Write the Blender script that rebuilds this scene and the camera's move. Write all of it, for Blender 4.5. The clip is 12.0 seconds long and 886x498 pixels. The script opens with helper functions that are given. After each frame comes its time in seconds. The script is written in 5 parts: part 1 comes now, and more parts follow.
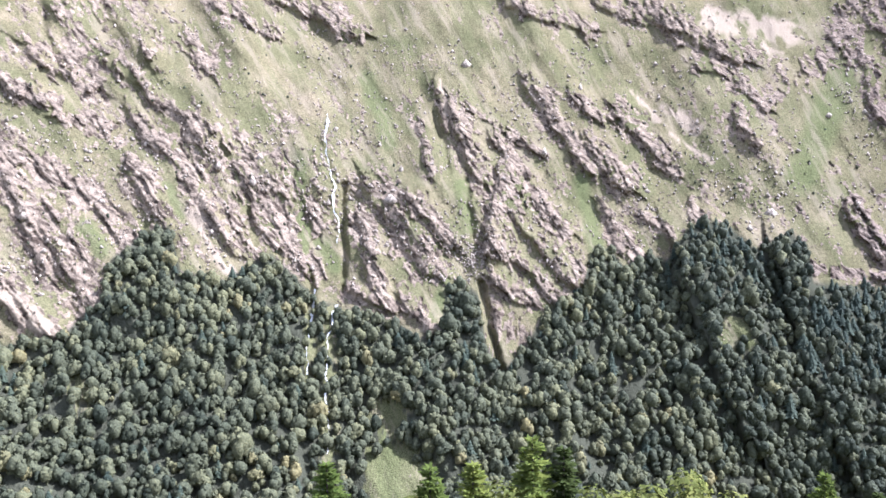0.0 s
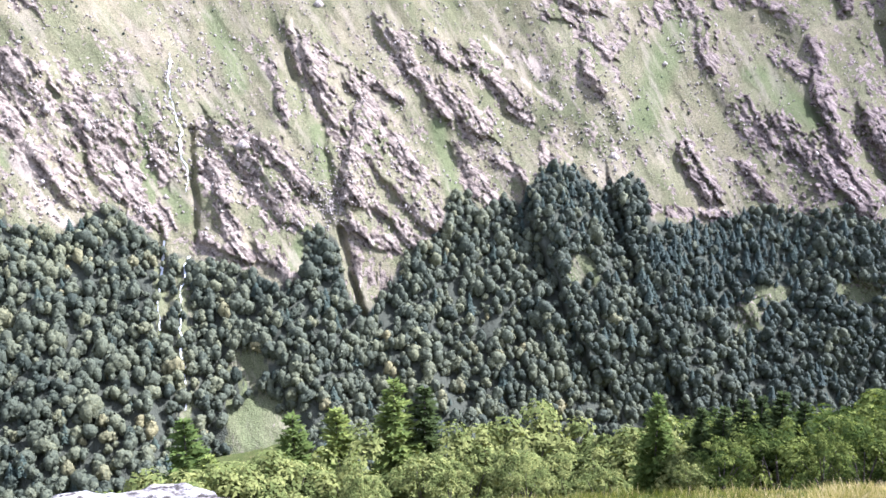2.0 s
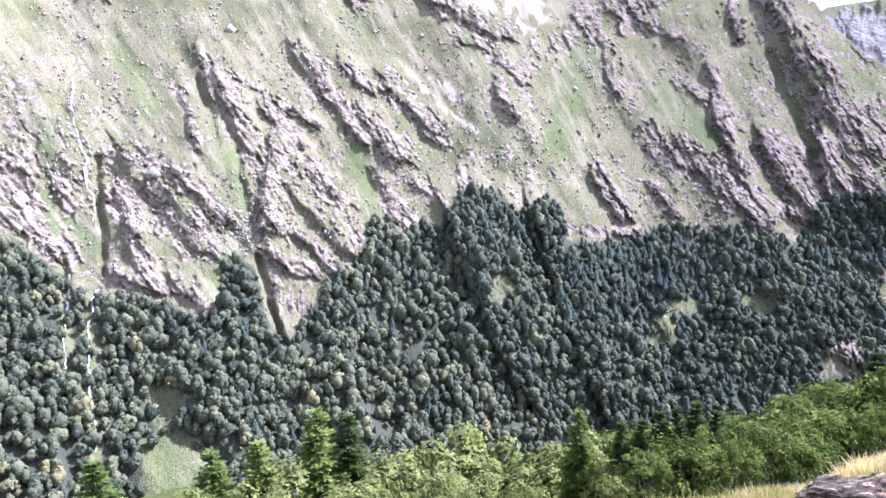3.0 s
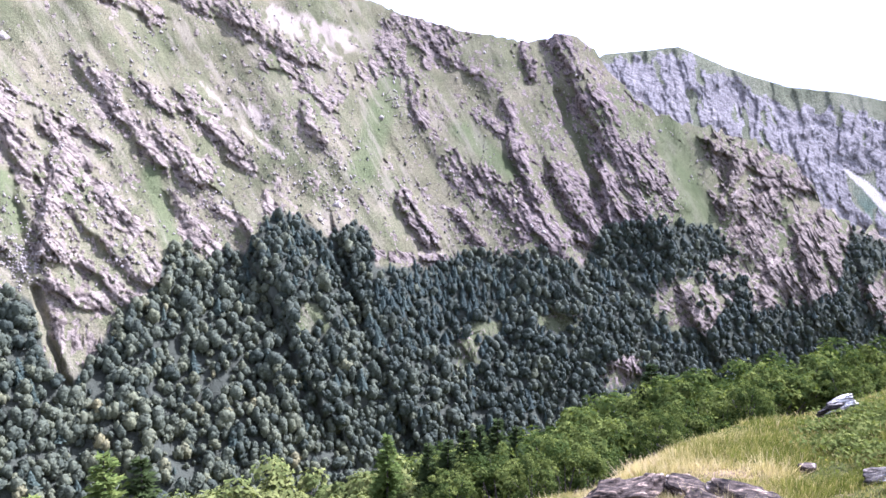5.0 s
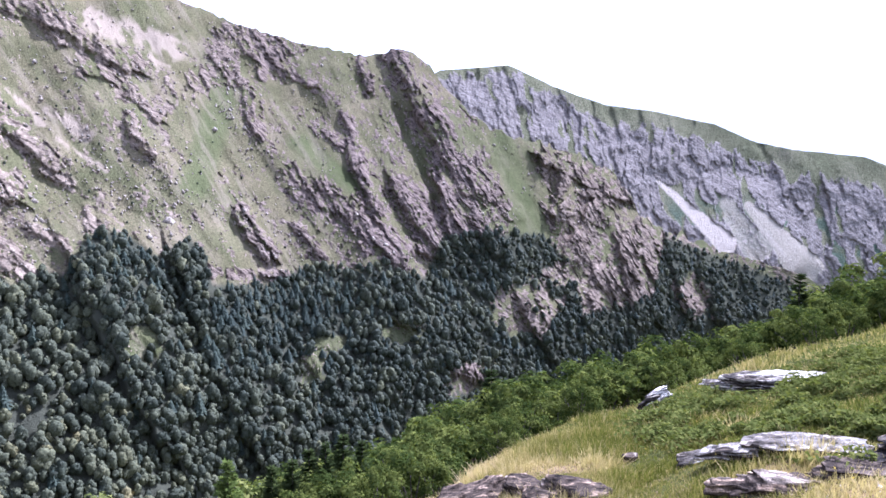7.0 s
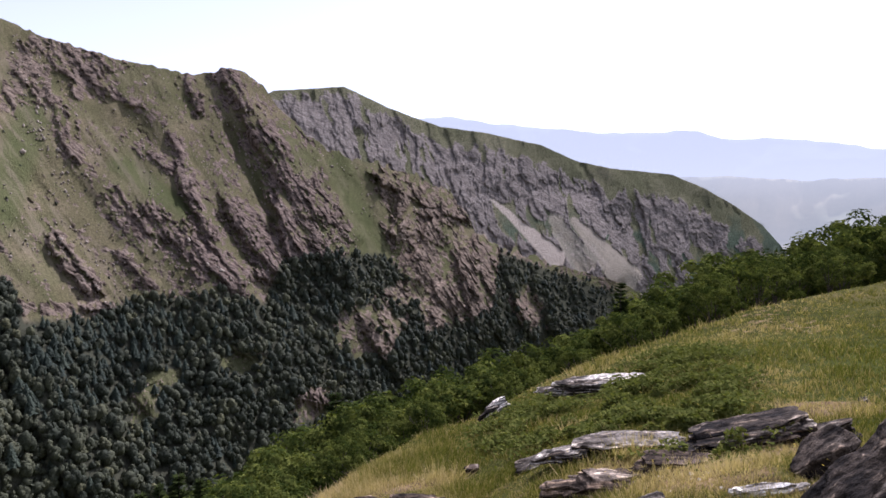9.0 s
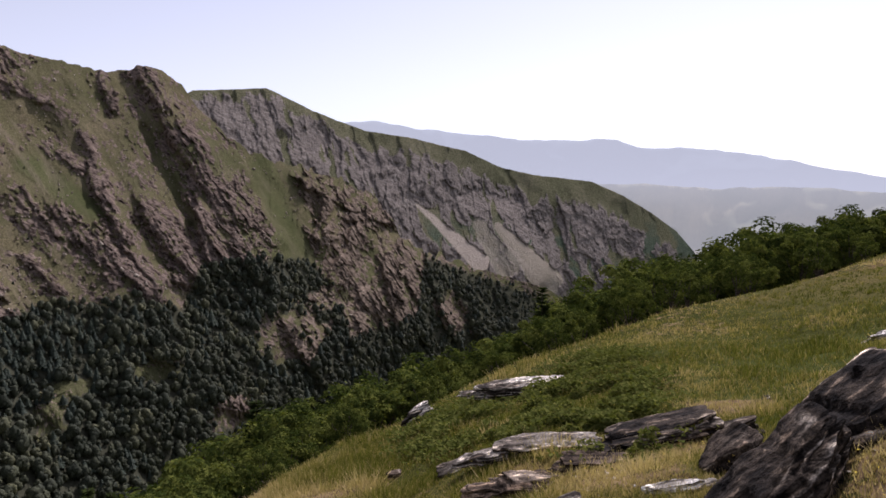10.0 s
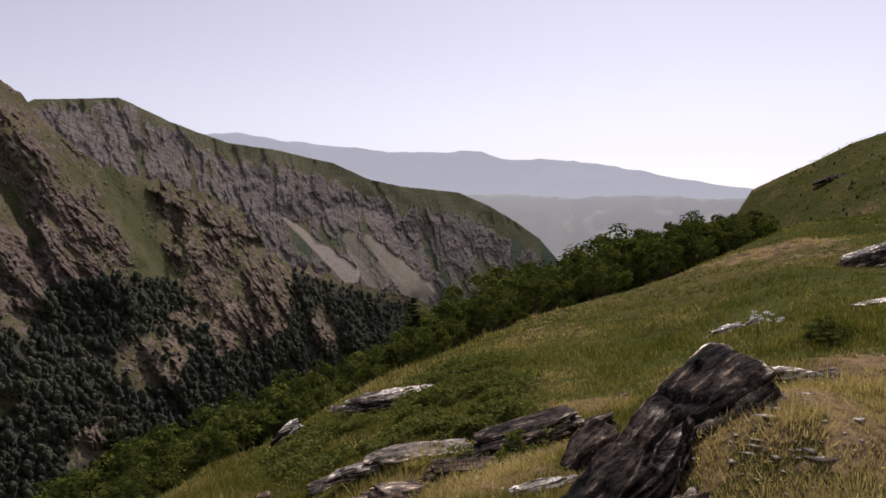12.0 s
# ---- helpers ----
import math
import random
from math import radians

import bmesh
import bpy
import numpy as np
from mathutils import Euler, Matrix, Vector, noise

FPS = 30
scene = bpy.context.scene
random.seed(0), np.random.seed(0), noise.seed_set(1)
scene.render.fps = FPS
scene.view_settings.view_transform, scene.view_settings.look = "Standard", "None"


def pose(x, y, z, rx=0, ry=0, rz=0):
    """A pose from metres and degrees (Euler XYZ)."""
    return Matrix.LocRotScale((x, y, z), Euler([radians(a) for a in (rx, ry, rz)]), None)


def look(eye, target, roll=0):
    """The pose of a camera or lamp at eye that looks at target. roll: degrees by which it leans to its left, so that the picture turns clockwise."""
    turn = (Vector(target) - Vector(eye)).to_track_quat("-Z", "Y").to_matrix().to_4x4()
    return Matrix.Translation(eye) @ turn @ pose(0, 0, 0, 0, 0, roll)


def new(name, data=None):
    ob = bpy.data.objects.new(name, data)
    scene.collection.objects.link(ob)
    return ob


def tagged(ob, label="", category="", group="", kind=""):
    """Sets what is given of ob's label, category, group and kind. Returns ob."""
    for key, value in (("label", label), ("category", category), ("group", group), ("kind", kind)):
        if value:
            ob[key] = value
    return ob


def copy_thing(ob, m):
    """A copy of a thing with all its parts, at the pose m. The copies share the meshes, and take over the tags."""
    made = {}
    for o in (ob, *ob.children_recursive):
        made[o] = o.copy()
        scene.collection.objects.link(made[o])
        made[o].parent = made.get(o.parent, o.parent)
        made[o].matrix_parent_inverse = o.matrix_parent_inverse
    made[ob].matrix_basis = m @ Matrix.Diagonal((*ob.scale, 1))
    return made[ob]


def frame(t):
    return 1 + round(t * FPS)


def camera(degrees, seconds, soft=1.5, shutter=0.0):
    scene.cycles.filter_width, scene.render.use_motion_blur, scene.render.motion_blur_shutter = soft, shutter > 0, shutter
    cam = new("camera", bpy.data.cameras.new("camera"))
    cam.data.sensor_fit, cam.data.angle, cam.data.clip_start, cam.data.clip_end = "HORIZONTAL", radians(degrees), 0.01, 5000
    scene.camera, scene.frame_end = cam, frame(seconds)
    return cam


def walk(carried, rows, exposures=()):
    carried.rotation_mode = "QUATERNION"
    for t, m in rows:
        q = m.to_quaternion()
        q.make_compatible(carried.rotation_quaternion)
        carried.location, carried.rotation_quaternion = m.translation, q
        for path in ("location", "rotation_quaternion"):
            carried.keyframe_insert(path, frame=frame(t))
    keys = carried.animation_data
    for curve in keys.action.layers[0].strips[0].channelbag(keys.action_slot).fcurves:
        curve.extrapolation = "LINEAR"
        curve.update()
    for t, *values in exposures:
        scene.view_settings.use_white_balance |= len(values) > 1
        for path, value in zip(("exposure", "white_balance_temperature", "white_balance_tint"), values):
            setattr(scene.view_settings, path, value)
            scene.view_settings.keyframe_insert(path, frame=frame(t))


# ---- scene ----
# ---- camera: a hand-held turn on the spot, the eye a forearm in front of the turning body ----
cam = camera(62.56, 12.0, soft=1.6)
ARM = 0.25
TURNS = [
    (0.0, 0.00, -7.00, 1.00), (0.5, 0.96, -8.62, 0.15), (1.0, 2.36, -10.92, 0.78), (1.5, 6.79, -11.58, 0.90),
    (2.0, 11.09, -11.41, 0.62), (2.5, 13.36, -10.41, 0.95), (3.0, 17.48, -9.64, 1.09), (3.5, 23.40, -9.44, 0.66),
    (3.7, 24.71, -9.71, 0.59), (5.3, 33.15, -7.11, -0.45), (5.5, 33.53, -6.77, -0.04), (6.0, 39.52, -6.72, 0.01),
    (6.5, 41.64, -6.63, -0.43), (7.0, 44.77, -6.48, -0.57), (8.8, 55.71, -4.86, 0.39), (9.0, 57.32, -4.82, 0.22),
    (9.5, 60.16, -4.77, -0.13), (10.0, 63.19, -4.44, -0.39), (10.5, 64.89, -3.93, -0.15), (11.0, 68.75, -3.76, 0.07),
    (11.5, 71.04, -3.42, 0.02), (12.0, 73.43, -3.52, 0.44),
]
EXPOSURES = [(0.0, 1.65, 5200, 21), (1.5, 1.86, 5080, 22), (3.5, 2.03, 4860, 27), (5.5, 1.81, 4880, 29), (7.0, 1.52, 4900, 28), (9.0, 0.32, 5620, 26), (12.0, -0.5, 6350, 24)]
walk(cam, [(t, pose(ARM * math.sin(radians(a)), ARM * math.cos(radians(a)), 0, 90 + p, r, -a)) for t, a, p, r in TURNS], EXPOSURES)

# ---- daylight ----
SUN_AZ, SUN_EL = 91.0, 49.0
world = bpy.data.worlds.new("sky")
scene.world = world
world.use_nodes = True
wn = world.node_tree.nodes
sky = wn.new("ShaderNodeTexSky")
sky.sky_type, sky.sun_disc = "NISHITA", False
sky.sun_elevation, sky.sun_rotation = radians(SUN_EL), radians(SUN_AZ)
sky.altitude, sky.air_density, sky.dust_density = 1500, 1.0, 2.4
hazy = wn.new("ShaderNodeHueSaturation")
hazy.inputs["Saturation"].default_value = 0.33
world.node_tree.links.new(sky.outputs[0], hazy.inputs["Color"])
world.node_tree.links.new(hazy.outputs[0], wn["Background"].inputs[0])
wn["Background"].inputs[1].default_value = 0.15
sun = new("sun", bpy.data.lights.new("sun", "SUN"))
sun.data.energy, sun.data.angle, sun.data.color = 4.2, radians(0.55), (1.0, 0.965, 0.91)
_a, _e = radians(SUN_AZ), radians(SUN_EL)
sun.matrix_world = look((0, 0, 0), (-math.sin(_a) * math.cos(_e), -math.cos(_a) * math.cos(_e), -math.sin(_e)))
sun.location = (0, 0, 400)


# ---- arithmetic ----
RNG = np.random.default_rng(7)
LATTICE = RNG.random((64, 64, 64)).astype(np.float32)


def vnoise(x, y, z=0.0):
    """Smooth value noise, 0 to 1."""
    x, y, z = np.broadcast_arrays(np.asarray(x, float), np.asarray(y, float), np.asarray(z, float))
    i, j, k = np.floor(x).astype(int), np.floor(y).astype(int), np.floor(z).astype(int)
    u, v, w = x - i, y - j, z - k
    u, v, w = (s * s * s * (s * (s * 6 - 15) + 10) for s in (u, v, w))
    i0, j0, k0, i1, j1, k1 = i & 63, j & 63, k & 63, (i + 1) & 63, (j + 1) & 63, (k + 1) & 63
    L = LATTICE
    a = L[i0, j0, k0] * (1 - u) + L[i1, j0, k0] * u
    b = L[i0, j1, k0] * (1 - u) + L[i1, j1, k0] * u
    c = L[i0, j0, k1] * (1 - u) + L[i1, j0, k1] * u
    d = L[i0, j1, k1] * (1 - u) + L[i1, j1, k1] * u
    return (a * (1 - v) + b * v) * (1 - w) + (c * (1 - v) + d * v) * w


def fbm(x, y, z=0.0, octaves=4, gain=0.5):
    total, amp, top = 0.0, 1.0, 0.0
    for o in range(octaves):
        total = total + amp * vnoise(np.asarray(x) * 2 ** o + 17.3 * o, np.asarray(y) * 2 ** o + 5.1 * o, np.asarray(z) * 2 ** o)
        top, amp = top + amp, amp * gain
    return total / top


def ridged(x, y, z=0.0, octaves=4):
    total, amp, top = 0.0, 1.0, 0.0
    for o in range(octaves):
        total = total + amp * (1 - abs(2 * vnoise(np.asarray(x) * 2 ** o + 9.7 * o, np.asarray(y) * 2 ** o + 31.1 * o, z) - 1))
        top, amp = top + amp, amp * 0.5
    return total / top


def step(a, b, x):
    t = np.clip((x - a) / (b - a), 0, 1)
    return t * t * (3 - 2 * t)


def table(pairs):
    xs, ys = zip(*pairs)
    return lambda q: np.interp(q, xs, ys)


def bearing(az, el, d):
    """World place at bearing az (degrees clockwise from +y), elevation el, horizontal distance d."""
    a = np.radians(az)
    return np.stack([d * np.sin(a), d * np.cos(a), d * np.tan(np.radians(el))], -1)


# ---- mesh helpers ----
def mesh(name, verts, faces, material=None, smooth=False):
    """A mesh from arrays: verts n x 3, faces m x 3 or m x 4, or a list of such arrays."""
    groups = faces if isinstance(faces, list) else [faces]
    groups = [np.asarray(g) for g in groups if len(g)]
    me = bpy.data.meshes.new(name)
    verts = np.asarray(verts, np.float32)
    me.vertices.add(len(verts))
    me.vertices.foreach_set("co", verts.ravel())
    loops = np.concatenate([g.ravel() for g in groups])
    sizes = np.concatenate([np.full(len(g), g.shape[1]) for g in groups])
    me.loops.add(len(loops))
    me.loops.foreach_set("vertex_index", loops.astype(np.int32))
    me.polygons.add(len(sizes))
    me.polygons.foreach_set("loop_start", np.concatenate([[0], np.cumsum(sizes)[:-1]]).astype(np.int32))
    if smooth:
        me.polygons.foreach_set("use_smooth", np.ones(len(sizes), bool))
    me.update(calc_edges=True)
    me.validate()
    if material:
        me.materials.append(material)
    return me


def part(name, me, parent, label=""):
    ob = new(name, me)
    ob.parent = parent
    return tagged(ob, label)


def attribute(me, name, values):
    me.attributes.new(name, "FLOAT", "POINT").data.foreach_set("value", np.asarray(values, np.float32).ravel())


def grid_faces(rows, cols, flip=False):
    i = np.arange(rows - 1)[:, None] * cols + np.arange(cols - 1)[None, :]
    f = np.stack([i, i + 1, i + 1 + cols, i + cols], -1).reshape(-1, 4)
    return f[:, ::-1] if flip else f


# ---- materials ----
def material(name, rough=0.9, specular=0.25):
    m = bpy.data.materials.new(name)
    m.use_nodes = True
    b = m.node_tree.nodes["Principled BSDF"]
    b.inputs["Roughness"].default_value = rough
    b.inputs["Specular IOR Level"].default_value = specular
    return m, m.node_tree, b


def node(tree, kind, **values):
    n = tree.nodes.new(kind)
    for key, value in values.items():
        n.inputs[key.replace("_", " ")].default_value = value
    return n


def noise_node(tree, scale, detail=4.0, stretch=None, kind="Object"):
    co = tree.nodes.new("ShaderNodeTexCoord")
    n = node(tree, "ShaderNodeTexNoise", Scale=scale, Detail=detail)
    src = co.outputs[kind]
    if stretch:
        mp = tree.nodes.new("ShaderNodeMapping")
        mp.inputs["Scale"].default_value = stretch[0]
        mp.inputs["Rotation"].default_value = [radians(a) for a in stretch[1]]
        tree.links.new(src, mp.inputs[0])
        src = mp.outputs[0]
    tree.links.new(src, n.inputs["Vector"])
    return n


def ramp(tree, source, stops):
    r = tree.nodes.new("ShaderNodeValToRGB")
    e = r.color_ramp.elements
    while len(e) < len(stops):
        e.new(0.5)
    for el, (p, c) in zip(e, stops):
        el.position, el.color = p, (*c, 1) if len(c) == 3 else c
    tree.links.new(source, r.inputs[0])
    return r


def mix(tree, a, b, factor, blend="MIX"):
    m = tree.nodes.new("ShaderNodeMix")
    m.data_type, m.blend_type = "RGBA", blend
    for socket, value in ((m.inputs[0], factor), (m.inputs[6], a), (m.inputs[7], b)):
        if isinstance(value, (int, float)):
            socket.default_value = value
        elif isinstance(value, tuple):
            socket.default_value = (*value, 1)
        else:
            tree.links.new(value, socket)
    return m.outputs[2]


def bump(tree, bsdf, source, strength, distance):
    b = node(tree, "ShaderNodeBump", Strength=strength, Distance=distance)
    tree.links.new(source, b.inputs["Height"])
    tree.links.new(b.outputs[0], bsdf.inputs["Normal"])


def attr(tree, name):
    a = tree.nodes.new("ShaderNodeAttribute")
    a.attribute_name = name
    return a.outputs["Fac"]


def stone(name, dark, mid, light, scale, relief, stretch=None):
    m, t, b = material(name, 0.85, 0.3)
    n1 = noise_node(t, scale, 6.0, stretch)
    n2 = noise_node(t, scale * 7.3, 5.0)
    c = ramp(t, n1.outputs[0], [(0.36, dark), (0.5, mid), (0.66, light)]).outputs[0]
    c = mix(t, c, ramp(t, n2.outputs[0], [(0.35, (0.4, 0.38, 0.36)), (0.65, (1.25, 1.22, 1.18))]).outputs[0], 0.85, "MULTIPLY")
    n3 = noise_node(t, scale * 31, 3.0)
    c = mix(t, c, ramp(t, n3.outputs[0], [(0.36, (0.5, 0.49, 0.48)), (0.62, (1.3, 1.28, 1.25))]).outputs[0], 0.7, "MULTIPLY")
    t.links.new(c, b.inputs["Base Color"])
    add = node(t, "ShaderNodeMath")
    add.operation = "ADD"
    t.links.new(n2.outputs[0], add.inputs[0])
    t.links.new(n3.outputs[0], add.inputs[1])
    bump(t, b, add.outputs[0], 0.8, relief)
    return m


def slope_material(name, grass, rock, pale, lush, scale, relief, litter_shade=(0.066, 0.066, 0.044), contrast=0.85):
    """Mountain turf and bare rock; which of them lies where is given by the masks rock, pale and lush."""
    m, t, b = material(name, 0.95, 0.0)
    n1 = noise_node(t, scale, 6.0)
    n2 = noise_node(t, scale * 6, 6.0)
    n3 = noise_node(t, scale * 22, 4.0)
    g = ramp(t, n1.outputs[0], [(0.3, grass[0]), (0.5, grass[1]), (0.7, grass[2])]).outputs[0]
    g = mix(t, g, ramp(t, n3.outputs[0], [(0.3, (0.6, 0.62, 0.55)), (0.6, (1.1, 1.1, 1.05))]).outputs[0], 0.8, "MULTIPLY")
    g = mix(t, g, lush, attr(t, "lush"))
    n5 = noise_node(t, scale * 75, 3.0)
    g = mix(t, g, ramp(t, n5.outputs[0], [(0.34, (0.42, 0.42, 0.4)), (0.5, (0.95, 0.95, 0.95)), (0.68, (1.45, 1.4, 1.35))]).outputs[0], 0.75, "MULTIPLY")
    r = ramp(t, n2.outputs[0], [(0.28, rock[0]), (0.5, rock[1]), (0.72, rock[2])]).outputs[0]
    r = mix(t, r, ramp(t, n3.outputs[0], [(0.35, (0.6, 0.58, 0.58)), (0.62, (1.12, 1.1, 1.08))]).outputs[0], 0.8, "MULTIPLY")
    n4 = noise_node(t, scale * 60, 3.0)
    r = mix(t, r, ramp(t, n4.outputs[0], [(0.32, (0.45, 0.43, 0.43)), (0.5, (0.98, 0.98, 0.98)), (0.68, (1.22, 1.2, 1.18))]).outputs[0], contrast, "MULTIPLY")
    strata = node(t, "ShaderNodeTexNoise", Scale=scale * 15, Detail=5.0)
    lay = t.nodes.new("ShaderNodeMapping")
    lay.vector_type = "TEXTURE"
    lay.inputs["Rotation"].default_value = (0, radians(42), 0)
    lay.inputs["Scale"].default_value = (5.0, 2.0, 1.0)
    t.links.new(t.nodes.new("ShaderNodeTexCoord").outputs["Object"], lay.inputs[0])
    t.links.new(lay.outputs[0], strata.inputs["Vector"])
    r = mix(t, r, ramp(t, strata.outputs[0], [(0.38, (0.32, 0.3, 0.3)), (0.47, (1.0, 1.0, 1.0)), (0.6, (1.28, 1.26, 1.23))]).outputs[0], contrast, "MULTIPLY")
    r = mix(t, r, mix(t, r, (0.93, 0.91, 0.98), 1.0, "MULTIPLY"), attr(t, "slate_shade"))
    mask = node(t, "ShaderNodeMath")
    mask.operation = "ADD"
    t.links.new(attr(t, "rock"), mask.inputs[0])
    j = node(t, "ShaderNodeMath")
    j.operation, j.inputs[1].default_value, j.inputs[2].default_value = "MULTIPLY_ADD", 1.7, -0.85
    t.links.new(n3.outputs[0], j.inputs[0])
    t.links.new(j.outputs[0], mask.inputs[1])
    edge = ramp(t, mask.outputs[0], [(0.44, (0, 0, 0)), (0.56, (1, 1, 1))]).outputs[0]
    c = mix(t, g, r, edge)
    c = mix(t, c, pale, attr(t, "pale"))
    # Turf and rock alike are darkened here, shade painted into their colour.
    c = mix(t, c, mix(t, c, (0.86, 0.86, 0.88), 1.0, "MULTIPLY"), attr(t, "slate_shade"))
    # Below the trees: leaf litter, with the shade between crowns painted into its colour.
    c = mix(t, c, litter_shade, attr(t, "litter_shade"))
    t.links.new(c, b.inputs["Base Color"])
    add = node(t, "ShaderNodeMath")
    add.operation = "ADD"
    t.links.new(n3.outputs[0], add.inputs[0])
    t.links.new(mix(t, n4.outputs[0], strata.outputs[0], edge), add.inputs[1])
    bump(t, b, add.outputs[0], 0.9, relief)
    return m


def leafy(name, shades, rough=0.6, through_light=0.3, mask="", upright=0.0):
    """Foliage: shade by tree or by leaf, with some light passing through the leaves."""
    m, t, b = material(name, rough, 0.0)
    geo = t.nodes.new("ShaderNodeNewGeometry")
    obj = t.nodes.new("ShaderNodeObjectInfo")
    add = node(t, "ShaderNodeMath")
    add.operation = "MULTIPLY_ADD"
    add.inputs[1].default_value = 0.5
    t.links.new(geo.outputs["Random Per Island"], add.inputs[0])
    half = node(t, "ShaderNodeMath")
    half.operation, half.inputs[1].default_value = "MULTIPLY", 0.5
    t.links.new(obj.outputs["Random"], half.inputs[0])
    t.links.new(half.outputs[0], add.inputs[2])
    c = ramp(t, attr(t, mask) if mask else add.outputs[0], shades).outputs[0]
    t.links.new(c, b.inputs["Base Color"])
    tr = t.nodes.new("ShaderNodeBsdfTranslucent")
    if upright:
        tilt = t.nodes.new("ShaderNodeMix")
        tilt.data_type = "VECTOR"
        tilt.inputs[0].default_value = upright
        t.links.new(geo.outputs["Normal"], tilt.inputs[4])
        tilt.inputs[5].default_value = (0, 0, 1)
        t.links.new(tilt.outputs[1], b.inputs["Normal"])
    t.links.new(mix(t, c, (1.3, 1.35, 0.7), 1.0, "MULTIPLY"), tr.inputs[0])
    sh = t.nodes.new("ShaderNodeMixShader")
    sh.inputs[0].default_value = through_light
    t.links.new(b.outputs[0], sh.inputs[1])
    t.links.new(tr.outputs[0], sh.inputs[2])
    t.links.new(sh.outputs[0], t.nodes["Material Output"].inputs[0])
    return m


def woods_material(name, shades):
    m, t, b = material(name, 0.75, 0.15)
    geo = t.nodes.new("ShaderNodeNewGeometry")
    c = ramp(t, attr(t, "tint"), shades).outputs[0]
    v = ramp(t, geo.outputs["Random Per Island"], [(0.0, (0.9, 0.9, 0.9)), (1.0, (1.1, 1.1, 1.08))]).outputs[0]
    c = mix(t, c, v, 1.0, "MULTIPLY")
    n1 = noise_node(t, 0.75, 3.0)
    c = mix(t, c, ramp(t, n1.outputs[0], [(0.36, (0.66, 0.68, 0.66)), (0.5, (0.97, 0.97, 0.97)), (0.66, (1.32, 1.28, 1.2))]).outputs[0], 0.9, "MULTIPLY")
    t.links.new(c, b.inputs["Base Color"])
    bump(t, b, n1.outputs[0], 1.0, 0.9)
    return m


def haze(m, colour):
    """Haze painted as a glow in the far land's own surface, for the backdrop of distance alone; the mask air says how
    much air lies before it.
    """
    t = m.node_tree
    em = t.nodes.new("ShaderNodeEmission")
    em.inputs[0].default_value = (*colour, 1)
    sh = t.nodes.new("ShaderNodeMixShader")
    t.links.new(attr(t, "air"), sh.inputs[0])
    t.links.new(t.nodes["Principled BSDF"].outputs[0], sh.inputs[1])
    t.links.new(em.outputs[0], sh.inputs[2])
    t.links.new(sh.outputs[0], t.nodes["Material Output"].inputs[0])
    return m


MOUNTAIN = slope_material("mountain_turf_and_rock", ((0.116, 0.107, 0.056), (0.176, 0.151, 0.086), (0.246, 0.198, 0.126)),
                          ((0.134, 0.105, 0.078), (0.216, 0.173, 0.128), (0.3, 0.244, 0.182)), (0.31, 0.245, 0.172), (0.1, 0.118, 0.046), 0.02, 1.0, contrast=0.95)
FAR_CLIFF = slope_material("far_turf_and_cliff", ((0.125, 0.126, 0.075), (0.163, 0.156, 0.096), (0.205, 0.19, 0.125)),
                           ((0.182, 0.16, 0.138), (0.222, 0.196, 0.17), (0.275, 0.244, 0.212)), (0.5, 0.42, 0.34), (0.1, 0.125, 0.085), 0.008, 3.0, contrast=0.45)
MEADOW = slope_material("meadow_soil_and_turf", ((0.045, 0.052, 0.015), (0.078, 0.078, 0.025), (0.135, 0.112, 0.047)),
                        ((0.12, 0.085, 0.048), (0.2, 0.142, 0.08), (0.31, 0.228, 0.138)), (0.45, 0.4, 0.34), (0.067, 0.08, 0.024), 0.25, 0.03)
WOODS = woods_material("far_broadleaf_woods", [(0.0, (0.042, 0.048, 0.03)), (0.4, (0.088, 0.091, 0.052)), (0.75, (0.128, 0.124, 0.062)), (1.0, (0.185, 0.158, 0.072))])
NEEDLES_FAR = woods_material("far_conifer_woods", [(0.0, (0.045, 0.058, 0.042)), (1.0, (0.072, 0.088, 0.056))])
LEAVES = leafy("beech_foliage", [(0.0, (0.013, 0.022, 0.006)), (0.45, (0.054, 0.071, 0.017)), (1.0, (0.2, 0.21, 0.048))], 0.8, 0.28, "tint")
HAZEL = leafy("hazel_foliage", [(0.0, (0.052, 0.067, 0.018)), (0.5, (0.118, 0.13, 0.037)), (1.0, (0.262, 0.252, 0.075))], 0.8, 0.2, "tint")
NEEDLES = leafy("fir_needles", [(0.0, (0.06, 0.088, 0.022)), (0.6, (0.13, 0.158, 0.038)), (1.0, (0.25, 0.262, 0.06))], 0.5, 0.25)
DARK_NEEDLES = leafy("spruce_and_shaded_fir", [(0.0, (0.026, 0.036, 0.013)), (1.0, (0.064, 0.08, 0.024))], 0.5, 0.15)
JUNIPER = leafy("juniper_sprays", [(0.0, (0.05, 0.066, 0.016)), (0.5, (0.125, 0.138, 0.034)), (1.0, (0.29, 0.27, 0.075))], 0.9, 0.25)
GRASS = leafy("meadow_grass", [(0.0, (0.066, 0.078, 0.014)), (0.4, (0.195, 0.182, 0.045)), (0.7, (0.37, 0.278, 0.13)), (1.0, (0.6, 0.46, 0.26))], 0.85, 0.4, "tint", 0.65)
BARK = stone("bark", (0.06, 0.045, 0.035), (0.11, 0.085, 0.065), (0.18, 0.15, 0.12), 6.0, 0.01)
